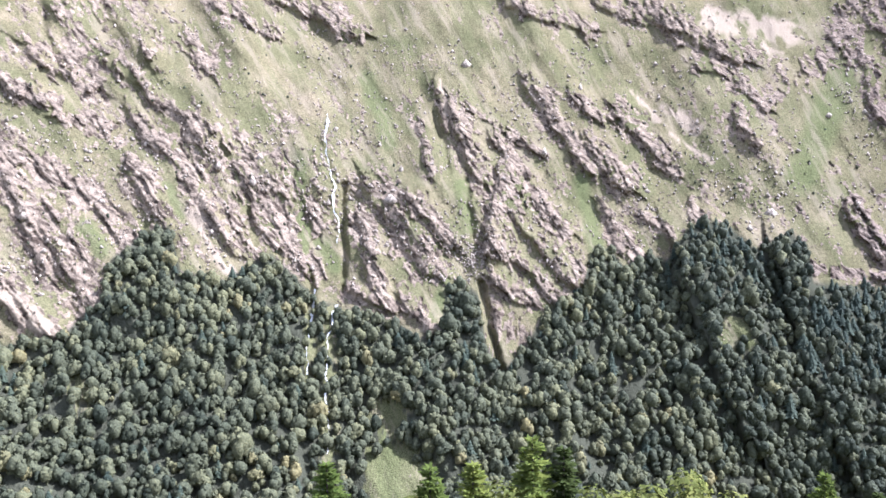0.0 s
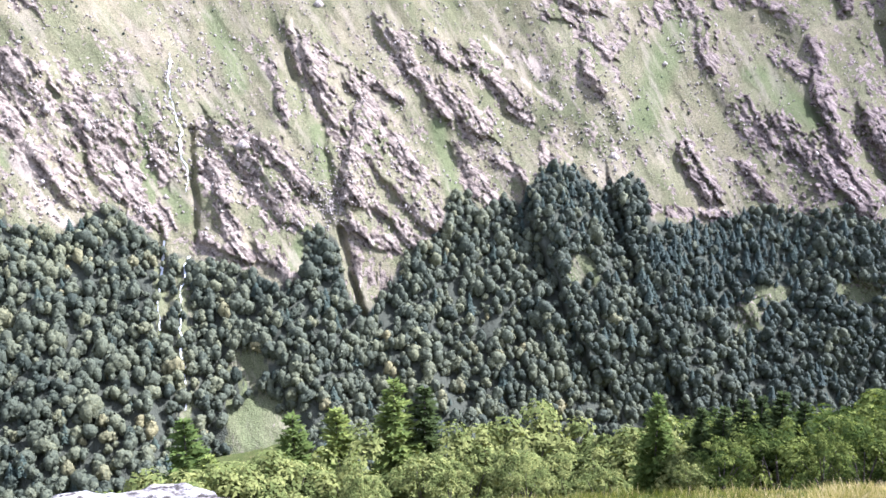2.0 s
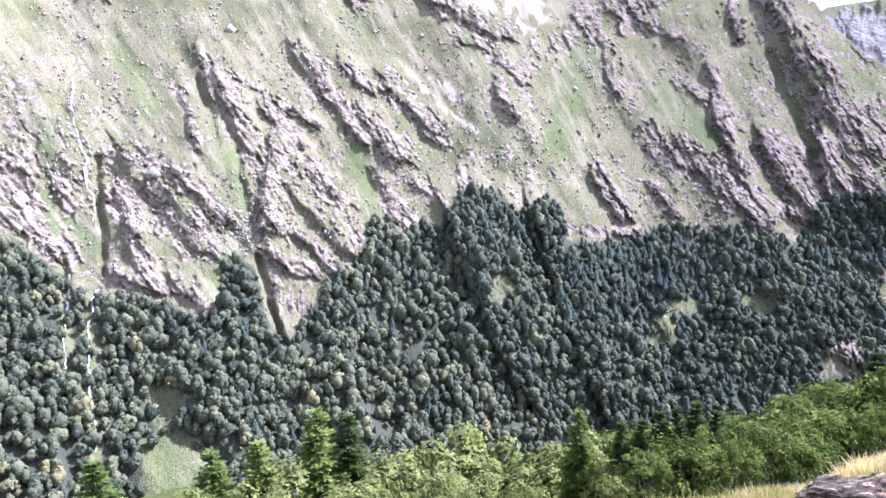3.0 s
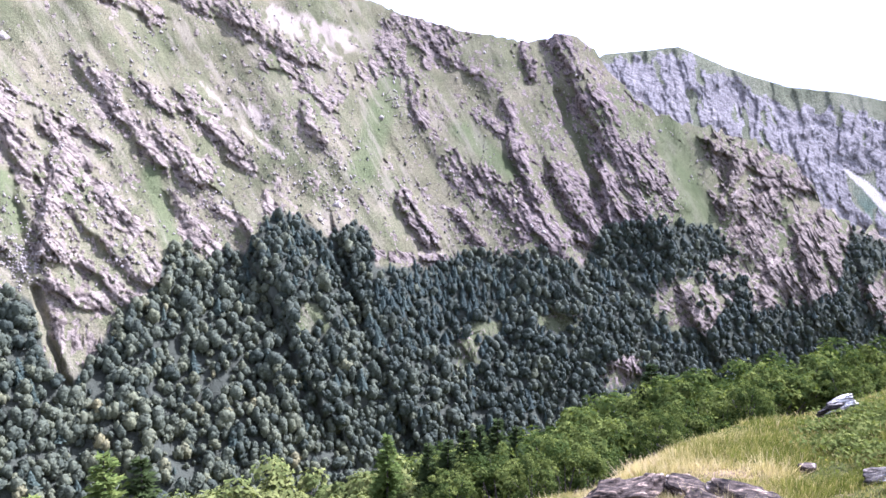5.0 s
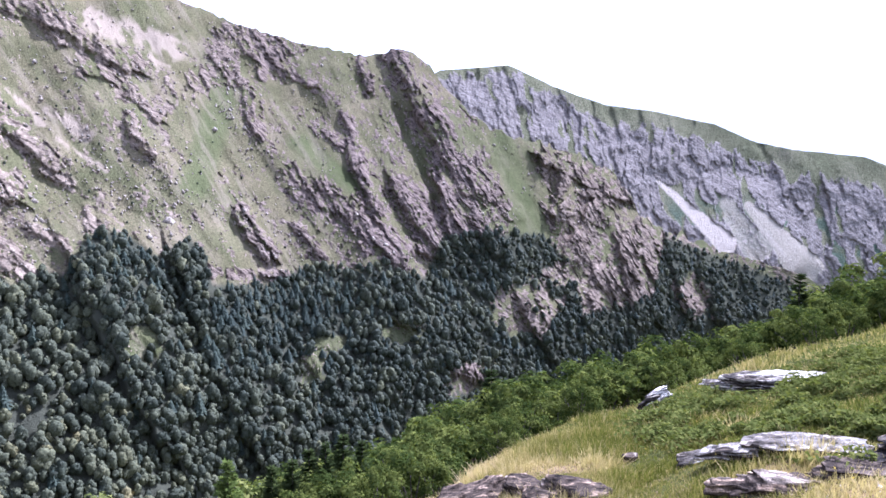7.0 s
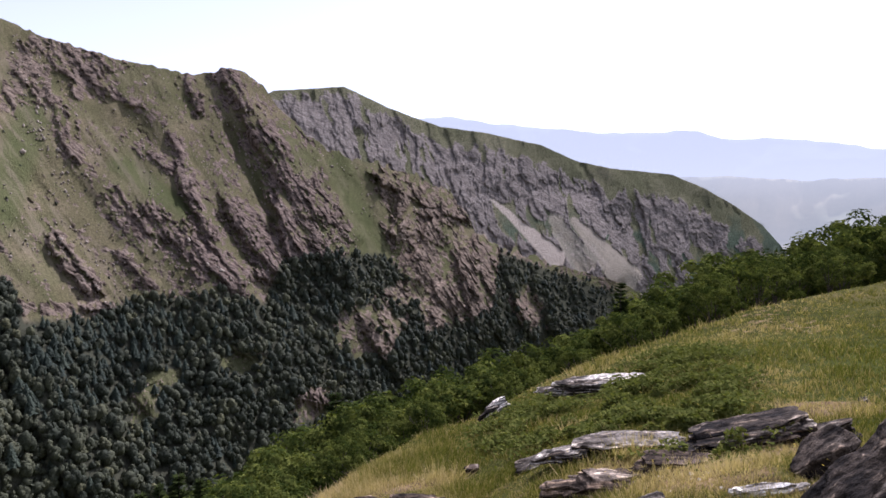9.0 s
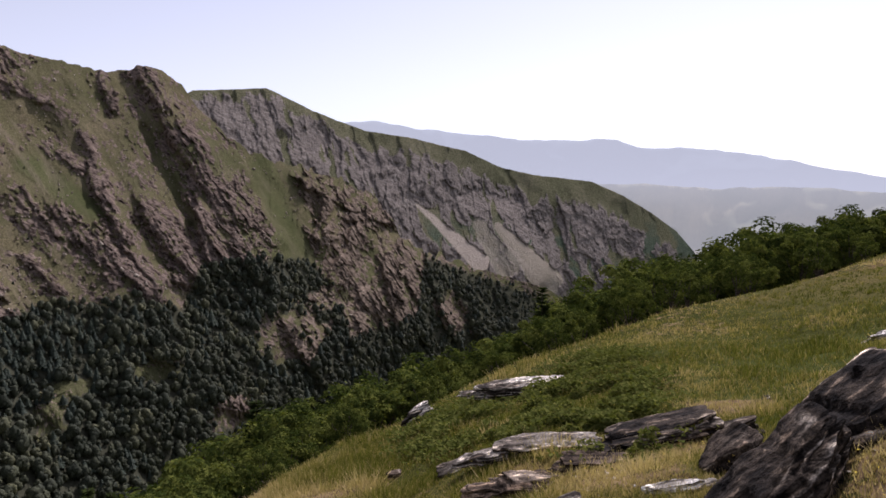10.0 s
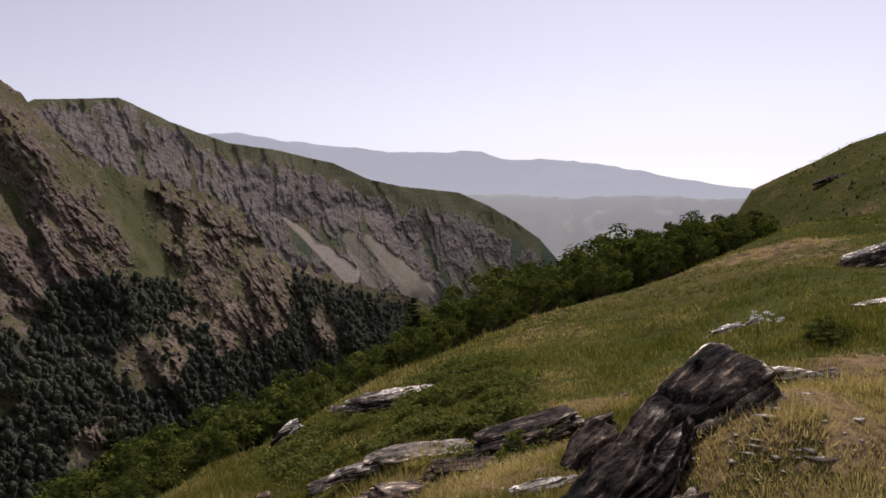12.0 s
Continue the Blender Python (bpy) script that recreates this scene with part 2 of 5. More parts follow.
def bedded(name, dark, mid, light, scale, relief):
    """Schist in thin beds: every bed has a tone of its own, sunlit tops and lips painted paler, broken by grain and
    lichen spots.
    """
    m, t, b = material(name, 0.95, 0.12)
    n1 = noise_node(t, scale, 6.0)
    n2 = noise_node(t, scale * 6, 6.0)
    n3 = noise_node(t, scale * 30, 3.0)
    f = node(t, "ShaderNodeMath")
    f.operation, f.inputs[1].default_value = "MULTIPLY_ADD", 1.7
    t.links.new(n1.outputs[0], f.inputs[0])
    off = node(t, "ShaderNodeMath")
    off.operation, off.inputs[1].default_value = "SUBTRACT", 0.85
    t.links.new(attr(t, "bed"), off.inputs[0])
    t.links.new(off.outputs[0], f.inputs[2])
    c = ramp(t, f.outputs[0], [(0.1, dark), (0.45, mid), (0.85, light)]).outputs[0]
    c = mix(t, c, ramp(t, n2.outputs[0], [(0.36, (0.35, 0.33, 0.31)), (0.52, (1.0, 1.0, 1.0)), (0.7, (1.5, 1.48, 1.45))]).outputs[0], 0.85, "MULTIPLY")
    c = mix(t, c, ramp(t, n3.outputs[0], [(0.38, (0.4, 0.39, 0.38)), (0.6, (1.6, 1.57, 1.52))]).outputs[0], 0.75, "MULTIPLY")
    # Pale streaks of the grain double as painted sun glints on bed edges.
    n4 = noise_node(t, scale * 1.1, 6.0, ((1, 5, 11), (0, 0, 0)))
    c = mix(t, c, ramp(t, n4.outputs[0], [(0.38, (0.2, 0.18, 0.16)), (0.46, (0.9, 0.9, 0.9)), (0.585, (1.15, 1.15, 1.15)), (0.625, (3.9, 3.8, 3.6))]).outputs[0], 0.95, "MULTIPLY")
    t.links.new(c, b.inputs["Base Color"])
    add = node(t, "ShaderNodeMath")
    add.operation = "ADD"
    t.links.new(n2.outputs[0], add.inputs[0])
    t.links.new(n4.outputs[0], add.inputs[1])
    bump(t, b, add.outputs[0], 1.0, relief)
    return m


DARK_SCHIST = bedded("dark_schist", (0.014, 0.011, 0.009), (0.082, 0.063, 0.047), (0.35, 0.302, 0.245), 2.2, 0.03)
SCHIST = bedded("weathered_schist", (0.04, 0.031, 0.024), (0.1, 0.08, 0.062), (0.32, 0.284, 0.24), 2.5, 0.025)
LICHEN = bedded("lichened_schist", (0.035, 0.028, 0.022), (0.125, 0.105, 0.084), (0.58, 0.53, 0.46), 3.5, 0.02)
PALE_STONE = bedded("sun_bleached_stone", (0.22, 0.195, 0.165), (0.5, 0.455, 0.395), (0.72, 0.68, 0.62), 3.0, 0.014)
BLEACHED = bedded("bleached_rock", (0.16, 0.14, 0.12), (0.36, 0.33, 0.285), (0.5, 0.47, 0.42), 3.0, 0.02)
BROWN_STONE = bedded("brown_schist", (0.065, 0.047, 0.033), (0.15, 0.11, 0.08), (0.33, 0.27, 0.21), 2.5, 0.02)
CHIP_STONE = stone("pale_stone_chips", (0.5, 0.43, 0.35), (0.66, 0.59, 0.5), (0.8, 0.74, 0.64), 12.0, 0.003)
SCREE_STONE = stone("scree_boulders", (0.18, 0.148, 0.115), (0.33, 0.28, 0.22), (0.5, 0.435, 0.355), 0.4, 0.1)
m, t, b = material("white_water", 0.4, 0.5)
n = noise_node(t, 0.4, 5.0)
t.links.new(ramp(t, n.outputs[0], [(0.3, (0.4, 0.39, 0.36)), (0.6, (0.6, 0.59, 0.55))]).outputs[0], b.inputs["Base Color"])
WATER = m

# ---- the near hill, the valley floor and the plain: one ground sheet ----
EYE = 1.65
EDGE_EL = table([(-180, 1), (-150, 0), (-110, -8), (-70, -20), (-40, -33), (-10, -34), (4, -31.5), (13, -30), (28, -28.6), (44, -25.4), (50, -21.7), (55, -19.2),
                 (60, -17.6), (66, -14.4), (74, -11.2), (81, -8.5), (88, -6.5), (93, -4.4), (96.5, -2.9), (99, -1.8), (105, -0.8), (120, 0), (180, 1)])
EDGE_R = table([(-180, 40), (-110, 25), (-70, 12), (-40, 8), (13, 8.5), (28, 9), (44, 9.5), (50, 10), (55, 11.5), (60, 12.5), (66, 14), (74, 16),
                (81, 19), (88, 24), (93, 29), (99, 36), (105, 40), (180, 40)])
HILL_EL = table([(-180, 12), (-140, 8), (-100, -20), (-60, -60), (70, -60), (90, -14), (94, -3), (96.3, 0.9), (98.9, 2.1), (102.3, 3.9), (104.5, 4.7), (120, 9), (180, 12)])
FOOT = table([(-180, 420), (-60, 420), (-20, 400), (0, 405), (20, 450), (40, 560), (50, 640), (60, 800), (70, 1000), (80, 1250), (100, 1700), (180, 1700)])


MOUNDS = [(98.6, 5.5, 0.95, 0.42), (95.2, 5.0, 0.55, 0.16), (96.0, 6.3, 0.6, 0.12), (80.5, 6.0, 0.6, 0.1), (70.0, 8.0, 0.8, 0.12)]


def ground(x, y):
    """Height of the ground sheet over (x, y), from the eye."""
    x, y = np.asarray(x, float), np.asarray(y, float)
    r = np.hypot(x, y) + 1e-6
    az = np.degrees(np.arctan2(x, y))
    re, te = EDGE_R(az), np.tan(np.radians(EDGE_EL(az)))
    ze = re * te
    u = np.clip(r / re, 0, 1)
    near = -EYE + (ze + EYE) * u - 0.10 * re ** 0.5 * 4 * u * (1 - u) * 0.5
    q = np.maximum(r - re, 0)
    k = 0.020
    limit = np.maximum(te + 0.80, 0.05) / k
    qa = np.minimum(q, limit)
    past = ze + te * qa - 0.5 * k * qa ** 2 - 0.80 * (q - qa)
    z = np.where(r <= re, near, past)
    lumps = (fbm(x * 0.45, y * 0.45, 0.3, 3) - 0.5) * 0.16 * step(2.0, 6.0, r) + (fbm(x * 0.05, y * 0.05, 2.3, 3) - 0.5) * 3.0 * step(18, 70, r)
    hill = 110 * np.tan(np.radians(HILL_EL(az))) - np.where(r < 110, 0.32, 0.12) * abs(r - 110) + (fbm(x * 0.06, y * 0.06, 9.3, 4) - 0.5) * 0.5
    z = np.maximum(z, hill)
    for ma, mr, mw, mh in MOUNDS:
        z = z + mh * np.exp(-((x - mr * math.sin(radians(ma))) ** 2 + (y - mr * math.cos(radians(ma))) ** 2) / mw ** 2)
    floor = -0.49 * FOOT(az) - 2 + (fbm(x * 0.01, y * 0.01, 5.3, 3) - 0.5) * 12
    return np.maximum(z + lumps, floor)


def spot(az, el):
    """Where the line of sight at that bearing and elevation meets the near hill."""
    r = np.linspace(2.5, 120, 6000)
    a = radians(az)
    gap = r * math.tan(radians(el)) - ground(r * math.sin(a), r * math.cos(a))
    hit = np.argmax(gap < 0) if (gap < 0).any() else len(r) - 1
    d = r[hit]
    return Vector((d * math.sin(a), d * math.cos(a), float(ground(d * math.sin(a), d * math.cos(a)))))


DRY = [(spot(a, e), w) for a, e, w in ((94.5, -15.5, 1.3), (97.5, -14, 1.4), (99.5, -17, 1.2), (101.5, -12.5, 0.8), (102.5, -11, 0.8), (84.5, -15, 0.7), (80, -18.5, 0.7), (73, -19.6, 0.7),
                                        (76.5, -20, 0.8), (70, -20.8, 0.6), (47.6, -23.4, 0.7), (52, -22.4, 0.6), (56, -22, 0.5), (66, -18.5, 0.5), (97.5, -3.5, 3.0), (94, -18.5, 0.8))]


def dryness(x, y):
    """Bare, dry ground round the outcrops and in patches of the meadow, 0 to 1."""
    q = step(0.5, 0.72, fbm(x * 0.22, y * 0.22, 7.7, 4)) * 0.55
    for p, w in DRY:
        q = np.maximum(q, step(1.25, 0.35, np.hypot(x - p.x, y - p.y) / w * (0.6 + 0.8 * fbm(x * 2.1, y * 2.1, 3.3, 3))))
    return q


rings = np.concatenate([np.linspace(0, 2, 5)[:-1], np.geomspace(2, 60, 130), np.geomspace(61, 420, 46), np.geomspace(440, 4900, 24)])
azs = np.concatenate([np.linspace(-180, -40, 60)[:-1], np.linspace(-40, 112, 320)[:-1], np.linspace(112, 180, 30)])
A, Rr = np.meshgrid(np.radians(azs), rings)
gx, gy = Rr * np.sin(A), Rr * np.cos(A)
gz = ground(gx, gy)
me = mesh("ground", np.stack([gx, gy, gz], -1).reshape(-1, 3), grid_faces(*gx.shape), MEADOW, True)
attribute(me, "rock", dryness(gx, gy) * step(3, 6, Rr) * np.where(Rr > 34, 0.5, 0.8) + step(34, 60, Rr) * step(84, 92, np.degrees(A)) * step(400, 200, Rr) * 0.55 * fbm(gx * 0.09, gy * 0.09, 6.4, 4))
attribute(me, "pale", np.zeros(gx.size))
attribute(me, "litter_shade", np.zeros(gx.size))
attribute(me, "lush", np.maximum(step(0.45, 0.65, fbm(gx * 0.3, gy * 0.3, 1.7, 3)) * 0.7, step(34, 60, Rr) * (0.1 + 0.4 * step(0.4, 0.6, fbm(gx * 0.12, gy * 0.12, 2.9, 3)))))
tagged(new("ground", me), "sloping alpine meadow with grass, bare soil and stones", "ground", kind="structure")

# ---- the mountainside across the valley ----
strokes = []


def rib(a0, e0, a1, e1, w, h):
    """A rock rib that stands h metres out of the slope, between two bearings and elevations, w degrees wide."""
    strokes.append(("rib", a0, e0, a1, e1, w, h))


def gully(a0, e0, a1, e1, w, h):
    strokes.append(("gully", a0, e0, a1, e1, w, h))


def pale(a0, e0, a1, e1, w):
    strokes.append(("pale", a0, e0, a1, e1, w, 0))


def green(a0, e0, a1, e1, w):
    strokes.append(("green", a0, e0, a1, e1, w, 0))


rib(-26.9, 12.5, -26.8, 8.2, 2.31, 12)
rib(-23.7, 12.7, -21.7, 8.0, 2.52, 12)
rib(-28.6, 7.7, -25.3, 5.6, 1.43, 9)
rib(-25.7, 9.0, -22.3, 6.2, 1.68, 9)
rib(-18.7, 9.5, -17.3, 6.8, 1.18, 8)
rib(-16.6, 11.7, -12.7, 9.4, 1.01, 7)
rib(-12.6, 12.2, -6.4, 9.7, 1.43, 12)
rib(-30.1, 5.4, -27.5, 4.2, 1.01, 6)
rib(-27.2, 3.3, -24.4, 3.0, 0.92, 6)
rib(-21.6, 5.1, -18.9, 3.5, 0.84, 9)
rib(-22.9, 4.1, -21.9, 1.9, 0.76, 5)
rib(-21.6, 1.7, -19.1, -0.4, 0.92, 6)
rib(-23.0, -0.3, -21.6, -3.3, 1.09, 9)
rib(-18.5, 2.3, -13.2, -1.8, 1.93, 5)
rib(-18.7, -0.8, -15.8, -6.4, 1.76, 8)
rib(-14.9, -1.3, -10.8, -8.4, 1.26, 7)
rib(-14.5, -4.3, -13.0, -6.2, 0.92, 8)
rib(-11.1, -1.4, -9.9, -5.2, 1.01, 6)
rib(-28.5, -0.2, -25.8, -2.0, 1.09, 7)
rib(-30.8, -0.1, -29.4, -4.0, 1.18, 9)
rib(-25.1, -3.1, -23.5, -5.7, 0.92, 8)
rib(-29.5, -5.0, -29.2, -6.5, 0.76, 8)
rib(-28.4, -4.1, -25.7, -10.1, 2.44, 8)
rib(-31.8, -8.3, -29.0, -11.5, 1.18, 9)
rib(-25.8, -7.0, -25.3, -8.3, 0.59, 6)
rib(-30.8, 2.3, -29.8, -0.2, 1.09, 6)
rib(-5.7, -1.8, -1.2, -8.3, 1.76, 11)
rib(-6.5, -4.2, -5.6, -9.7, 1.01, 9)
rib(-2.9, -2.9, 0.6, -6.6, 1.09, 9)
rib(-3.6, -6.4, -0.2, -8.9, 1.18, 9)
rib(-7.4, -9.9, -4.0, -11.6, 0.84, 8)
rib(-3.4, -10.9, -0.3, -13.7, 1.09, 9)
rib(-0.5, 6.1, 0.4, 2.3, 0.50, 6)
rib(-1.8, 2.7, -1.0, -1.2, 0.59, 6)
rib(0.8, 4.0, 3.0, -1.3, 1.43, 14)
rib(3.7, 1.8, 6.6, -1.4, 0.76, 8)
rib(1.7, 4.2, 7.7, 0.2, 0.50, 5)
rib(4.6, -0.4, 3.6, -7.0, 1.43, 15)
rib(4.7, -1.1, 10.0, -5.8, 1.09, 10)
rib(5.3, -3.9, 10.3, -9.3, 1.76, 13)
rib(4.1, -9.6, 6.5, -11.2, 1.18, 10)
rib(5.3, -7.5, 9.5, -11.4, 0.76, 8)
rib(4.2, -12.3, 6.4, -14.5, 1.18, 7)
rib(6.5, 5.6, 11.2, -0.9, 1.01, 10)
rib(9.8, 5.0, 12.0, 2.8, 0.59, 6)
rib(10.4, 0.9, 14.2, -2.3, 1.43, 10)
rib(13.4, 3.3, 17.0, -0.3, 1.18, 11)
rib(5.2, 11.5, 11.2, 9.4, 1.05, 9)
rib(11.9, 11.4, 15.2, 9.7, 0.76, 7)
rib(14.9, 10.8, 21.8, 6.8, 1.34, 12)
rib(19.2, 6.3, 21.2, 5.6, 0.59, 5)
rib(21.9, 4.9, 23.8, 3.2, 0.76, 7)
rib(21.6, 3.0, 22.8, 0.8, 0.76, 8)
rib(12.1, -4.0, 14.7, -7.9, 1.01, 7)
rib(15.4, -4.7, 17.9, -5.7, 0.59, 6)
rib(18.6, -3.5, 19.5, -4.8, 0.59, 6)
rib(29.0, -3.7, 30.9, -6.9, 0.63, 8)
rib(16.1, -0.6, 17.8, -1.5, 0.50, 5)
rib(18.6, -9.0, 23.4, -19.7, 3.99, 28)
rib(25.6, -10.0, 29.7, -20.3, 3.78, 28)
rib(5.0, -15.8, 10.0, -24.8, 3.36, 9)
rib(27.6, 8.0, 33.7, 8.5, 0.84, 4)
rib(29.4, 6.3, 30.6, 2.4, 0.76, 7)
rib(32.9, 6.8, 34.7, 5.9, 0.63, 6)
rib(38.5, 7.9, 39.1, 6.0, 0.63, 7)
rib(37.1, 3.7, 37.6, 2.5, 0.50, 5)
rib(35.8, 2.3, 37.6, 1.2, 0.50, 5)
rib(41.1, 8.7, 42.4, 6.0, 1.26, 13)
rib(42.3, 5.4, 43.7, 3.5, 0.76, 10)
rib(43.4, 4.0, 46.9, -1.7, 1.93, 17)
rib(44.7, -1.5, 46.0, -5.9, 1.26, 15)
rib(37.5, 1.4, 39.8, -4.2, 0.84, 13)
rib(39.5, -3.5, 41.7, -6.8, 0.84, 10)
rib(41.1, -1.7, 44.3, -6.2, 1.18, 13)
rib(35.5, -1.7, 41.2, -7.3, 1.26, 6)
rib(29.5, -3.4, 31.9, -7.1, 0.59, 9)
rib(26.6, -8.0, 32.8, -8.6, 0.50, 6)
rib(33.1, -0.5, 35.3, -3.1, 0.76, 4)
rib(45.9, -1.7, 49.1, -6.5, 1.68, 10)
rib(43.3, -6.6, 48.0, -8.2, 0.76, 7)
rib(52.9, 0.6, 56.7, -1.3, 1.26, 14)
rib(54.2, -0.3, 53.7, -3.4, 1.26, 12)
rib(55.9, -2.0, 59.2, -2.0, 1.01, 10)
rib(56.3, -3.2, 54.8, -6.8, 1.34, 14)
rib(58.9, -5.7, 60.0, -11.2, 1.09, 11)
rib(62.1, -6.0, 63.9, -11.0, 1.05, 11)
rib(64.5, -7.5, 66.2, -10.8, 0.92, 10)
rib(53.6, -8.9, 55.8, -10.2, 1.26, 9)
rib(51.5, -10.8, 54.2, -14.6, 1.76, 9)
rib(57.7, -7.5, 58.6, -10.4, 0.84, 8)
rib(60.0, -4.4, 60.9, -7.8, 0.76, 7)
rib(45.9, -16.0, 48.4, -16.5, 1.01, 7)
rib(33.7, -14.5, 34.6, -15.8, 0.59, 6)
rib(41.6, -12.3, 43.1, -12.5, 0.59, 5)
rib(26.1, 5.7, 32.0, 7.8, 1.76, 1)
rib(28.2, 9.5, 33.7, 9.3, 0.76, 2)
rib(56.9, -8.0, 56.1, -11.4, 1.09, 9)
rib(61.0, -9.4, 61.9, -11.5, 0.84, 9)
rib(33.5, -4.8, 35.3, -7.0, 0.50, 5)
rib(45.9, -3.9, 47.1, -6.1, 0.84, 9)
rib(48.1, -1.7, 49.9, -3.8, 0.84, 6)
gully(-7.8, -1.9, -8.1, -9.9, 0.40, 8)
gully(-0.5, 3.6, 0.3, -0.8, 0.48, 6)
gully(1.8, -1.7, 2.2, -6.1, 0.48, 7)
gully(2.8, -9.7, 4.4, -16.7, 0.43, 10)
gully(-9.7, 1.6, -8.5, -1.0, 0.32, 3)
gully(-10.6, -8.8, -10.5, -17.5, 0.53, 6)
gully(-22.6, -3.6, -22.2, -5.2, 0.43, 4)
gully(41.2, 4.6, 44.4, -3.2, 0.45, 9)
gully(48.1, 6.5, 51.6, -4.7, 1.74, 3)
gully(56.2, -0.3, 53.7, -2.9, 0.32, 3)
pale(14.4, 4.7, 17.0, 1.6, 0.21)
pale(17.0, 1.6, 20.2, -0.6, 0.21)
pale(16.1, 4.1, 19.0, 1.8, 0.71)
pale(-19.1, -3.7, -16.5, -7.9, 0.76)
pale(-31.8, -8.4, -29.0, -11.5, 0.76)
pale(19.5, 9.7, 25.0, 8.2, 1.09)
pale(23.3, 7.4, 24.4, 6.9, 0.25)
pale(23.2, 8.2, 23.8, 6.7, 0.17)
pale(-0.1, 6.1, 0.3, 3.6, 0.29)
pale(59.9, -2.8, 60.8, -3.8, 0.21)
green(-5.7, 6.2, -4.1, 1.5, 1.09)
green(1.3, -2.1, 2.0, -5.2, 0.92)
green(-9.6, -6.3, -8.8, -8.0, 0.92)
green(-26.3, -4.2, -25.3, -5.9, 0.92)
green(-20.5, -1.6, -19.9, -3.7, 0.59)
green(-11.0, 0.3, -10.9, -6.6, 0.67)
green(10.7, -1.8, 12.0, -7.9, 0.92)
green(0.1, -9.2, -0.9, -12.3, 0.59)
green(-4.7, -21.6, -4.8, -24.8, 2.02)
green(28.1, 4.6, 25.9, -1.8, 1.68)
green(49.3, 1.8, 52.1, -5.5, 1.68)
green(33.6, 1.7, 37.9, -1.7, 1.09)

CREST = table([(-40, 17), (0, 16.5), (15, 14.5), (24.7, 11.8), (28.3, 10.5), (31.6, 9.6), (33.3, 9.1), (35.9, 8.8), (38.5, 8.3), (40.2, 8.4), (40.9, 8.9), (42.4, 8.5),
               (43.7, 7.6), (44.8, 6), (47.2, 3.8), (51, 2.1), (55.2, 1), (58.1, -0.5), (59.8, -3.2), (61.8, -4.5), (65.9, -6), (71.2, -7.3), (74, -9), (76, -11)])
TREELINE = table([(-40, -11.5), (-28.6, -11.5), (-25.6, -9.1), (-24.8, -6.3), (-22.2, -4.4), (-20.7, -4.1), (-20.1, -7.5), (-16.9, -8.5), (-15.2, -7.3), (-13.5, -6.5),
                  (-11.8, -8.3), (-10.2, -10.2), (-6.7, -11.4), (-4, -12.2), (-2.2, -13.5), (-0.4, -12.9), (0.1, -9.6), (1.5, -9.2), (2.6, -10.1), (3.2, -14.1),
                  (4.5, -16.2), (6.4, -14), (8.1, -11.4), (10.8, -9.6), (11.6, -6.6), (12.9, -6.6), (14.2, -8.3), (15.8, -7), (17.1, -7.4), (18.6, -5), (19.8, -4.4),
                  (21.4, -4.8), (23.3, -6.4), (25.5, -5.1), (26.6, -6.0), (27.1, -8.6), (31.3, -8.8), (34, -7.5), (38.4, -7.8), (40.2, -7.3), (43.4, -8.4),
                  (44.7, -5.3), (46.4, -4.9), (52.5, -4.8), (53.8, -6), (55.1, -7.7), (56, -10.9), (59.6, -10), (61.3, -9), (61.8, -4.7), (65.2, -5.9), (71, -7.8), (76, -11)])
M_SLOPE = 0.82


def slope_distance(az, el):
    return FOOT(az) * (0.51 + M_SLOPE) / (M_SLOPE - np.tan(np.radians(el)))


def near_line(az, el, a0, e0, a1, e1):
    """Distance in degrees from the stroke, and the side on which it lies (+ to the right)."""
    dx, dy = a1 - a0, e1 - e0
    L2 = dx * dx + dy * dy + 1e-9
    u = np.clip(((az - a0) * dx + (el - e0) * dy) / L2, 0, 1)
    px, py = az - a0 - u * dx, el - e0 - u * dy
    return np.hypot(px, py), (px * -dy + py * dx) / math.sqrt(L2)


def facets(x, y, seed):
    """Blocky rock: cells of uneven size, each a plane with its own height and tilt, about -0.7 to 0.7."""
    g = np.random.default_rng(seed)
    jx, jy, hh, tx, ty = g.random((5, 64, 64))
    i, j = np.floor(x).astype(int), np.floor(y).astype(int)
    best, out = np.full(np.shape(x), 9.0), np.zeros(np.shape(x))
    for di in (-1, 0, 1):
        for dj in (-1, 0, 1):
            a, b = (i + di) & 63, (j + dj) & 63
            ox, oy = x - (i + di + jx[a, b]), y - (j + dj + jy[a, b])
            q = ox * ox + oy * oy
            near = q < best
            best = np.where(near, q, best)
            out = np.where(near, (hh[a, b] - 0.5) * 0.8 + (tx[a, b] - 0.75) * 1.1 * ox + (ty[a, b] - 0.5) * 0.9 * oy, out)
    return out


def teeth(x, along, seed):
    """Parallel rock blades: each stands out sharply on its left and falls off to the right, broken along its length; 0 to 1."""
    k = np.floor(x)
    own = vnoise(k * 7.31 + seed, along + 3.7 * vnoise(k * 3.1, 0.5, seed), seed)
    return (1 - (x - k)) * (0.25 + 1.2 * step(0.25, 0.7, own))


def ledges(y, across, seed):
    """Beds seen end on: flat treads over short steep risers; 0 to 1."""
    k = np.floor(y)
    own = vnoise(k * 5.17 + seed, across + 2.9 * k, seed)
    return (y - k) * (0.2 + 1.2 * step(0.3, 0.7, own))


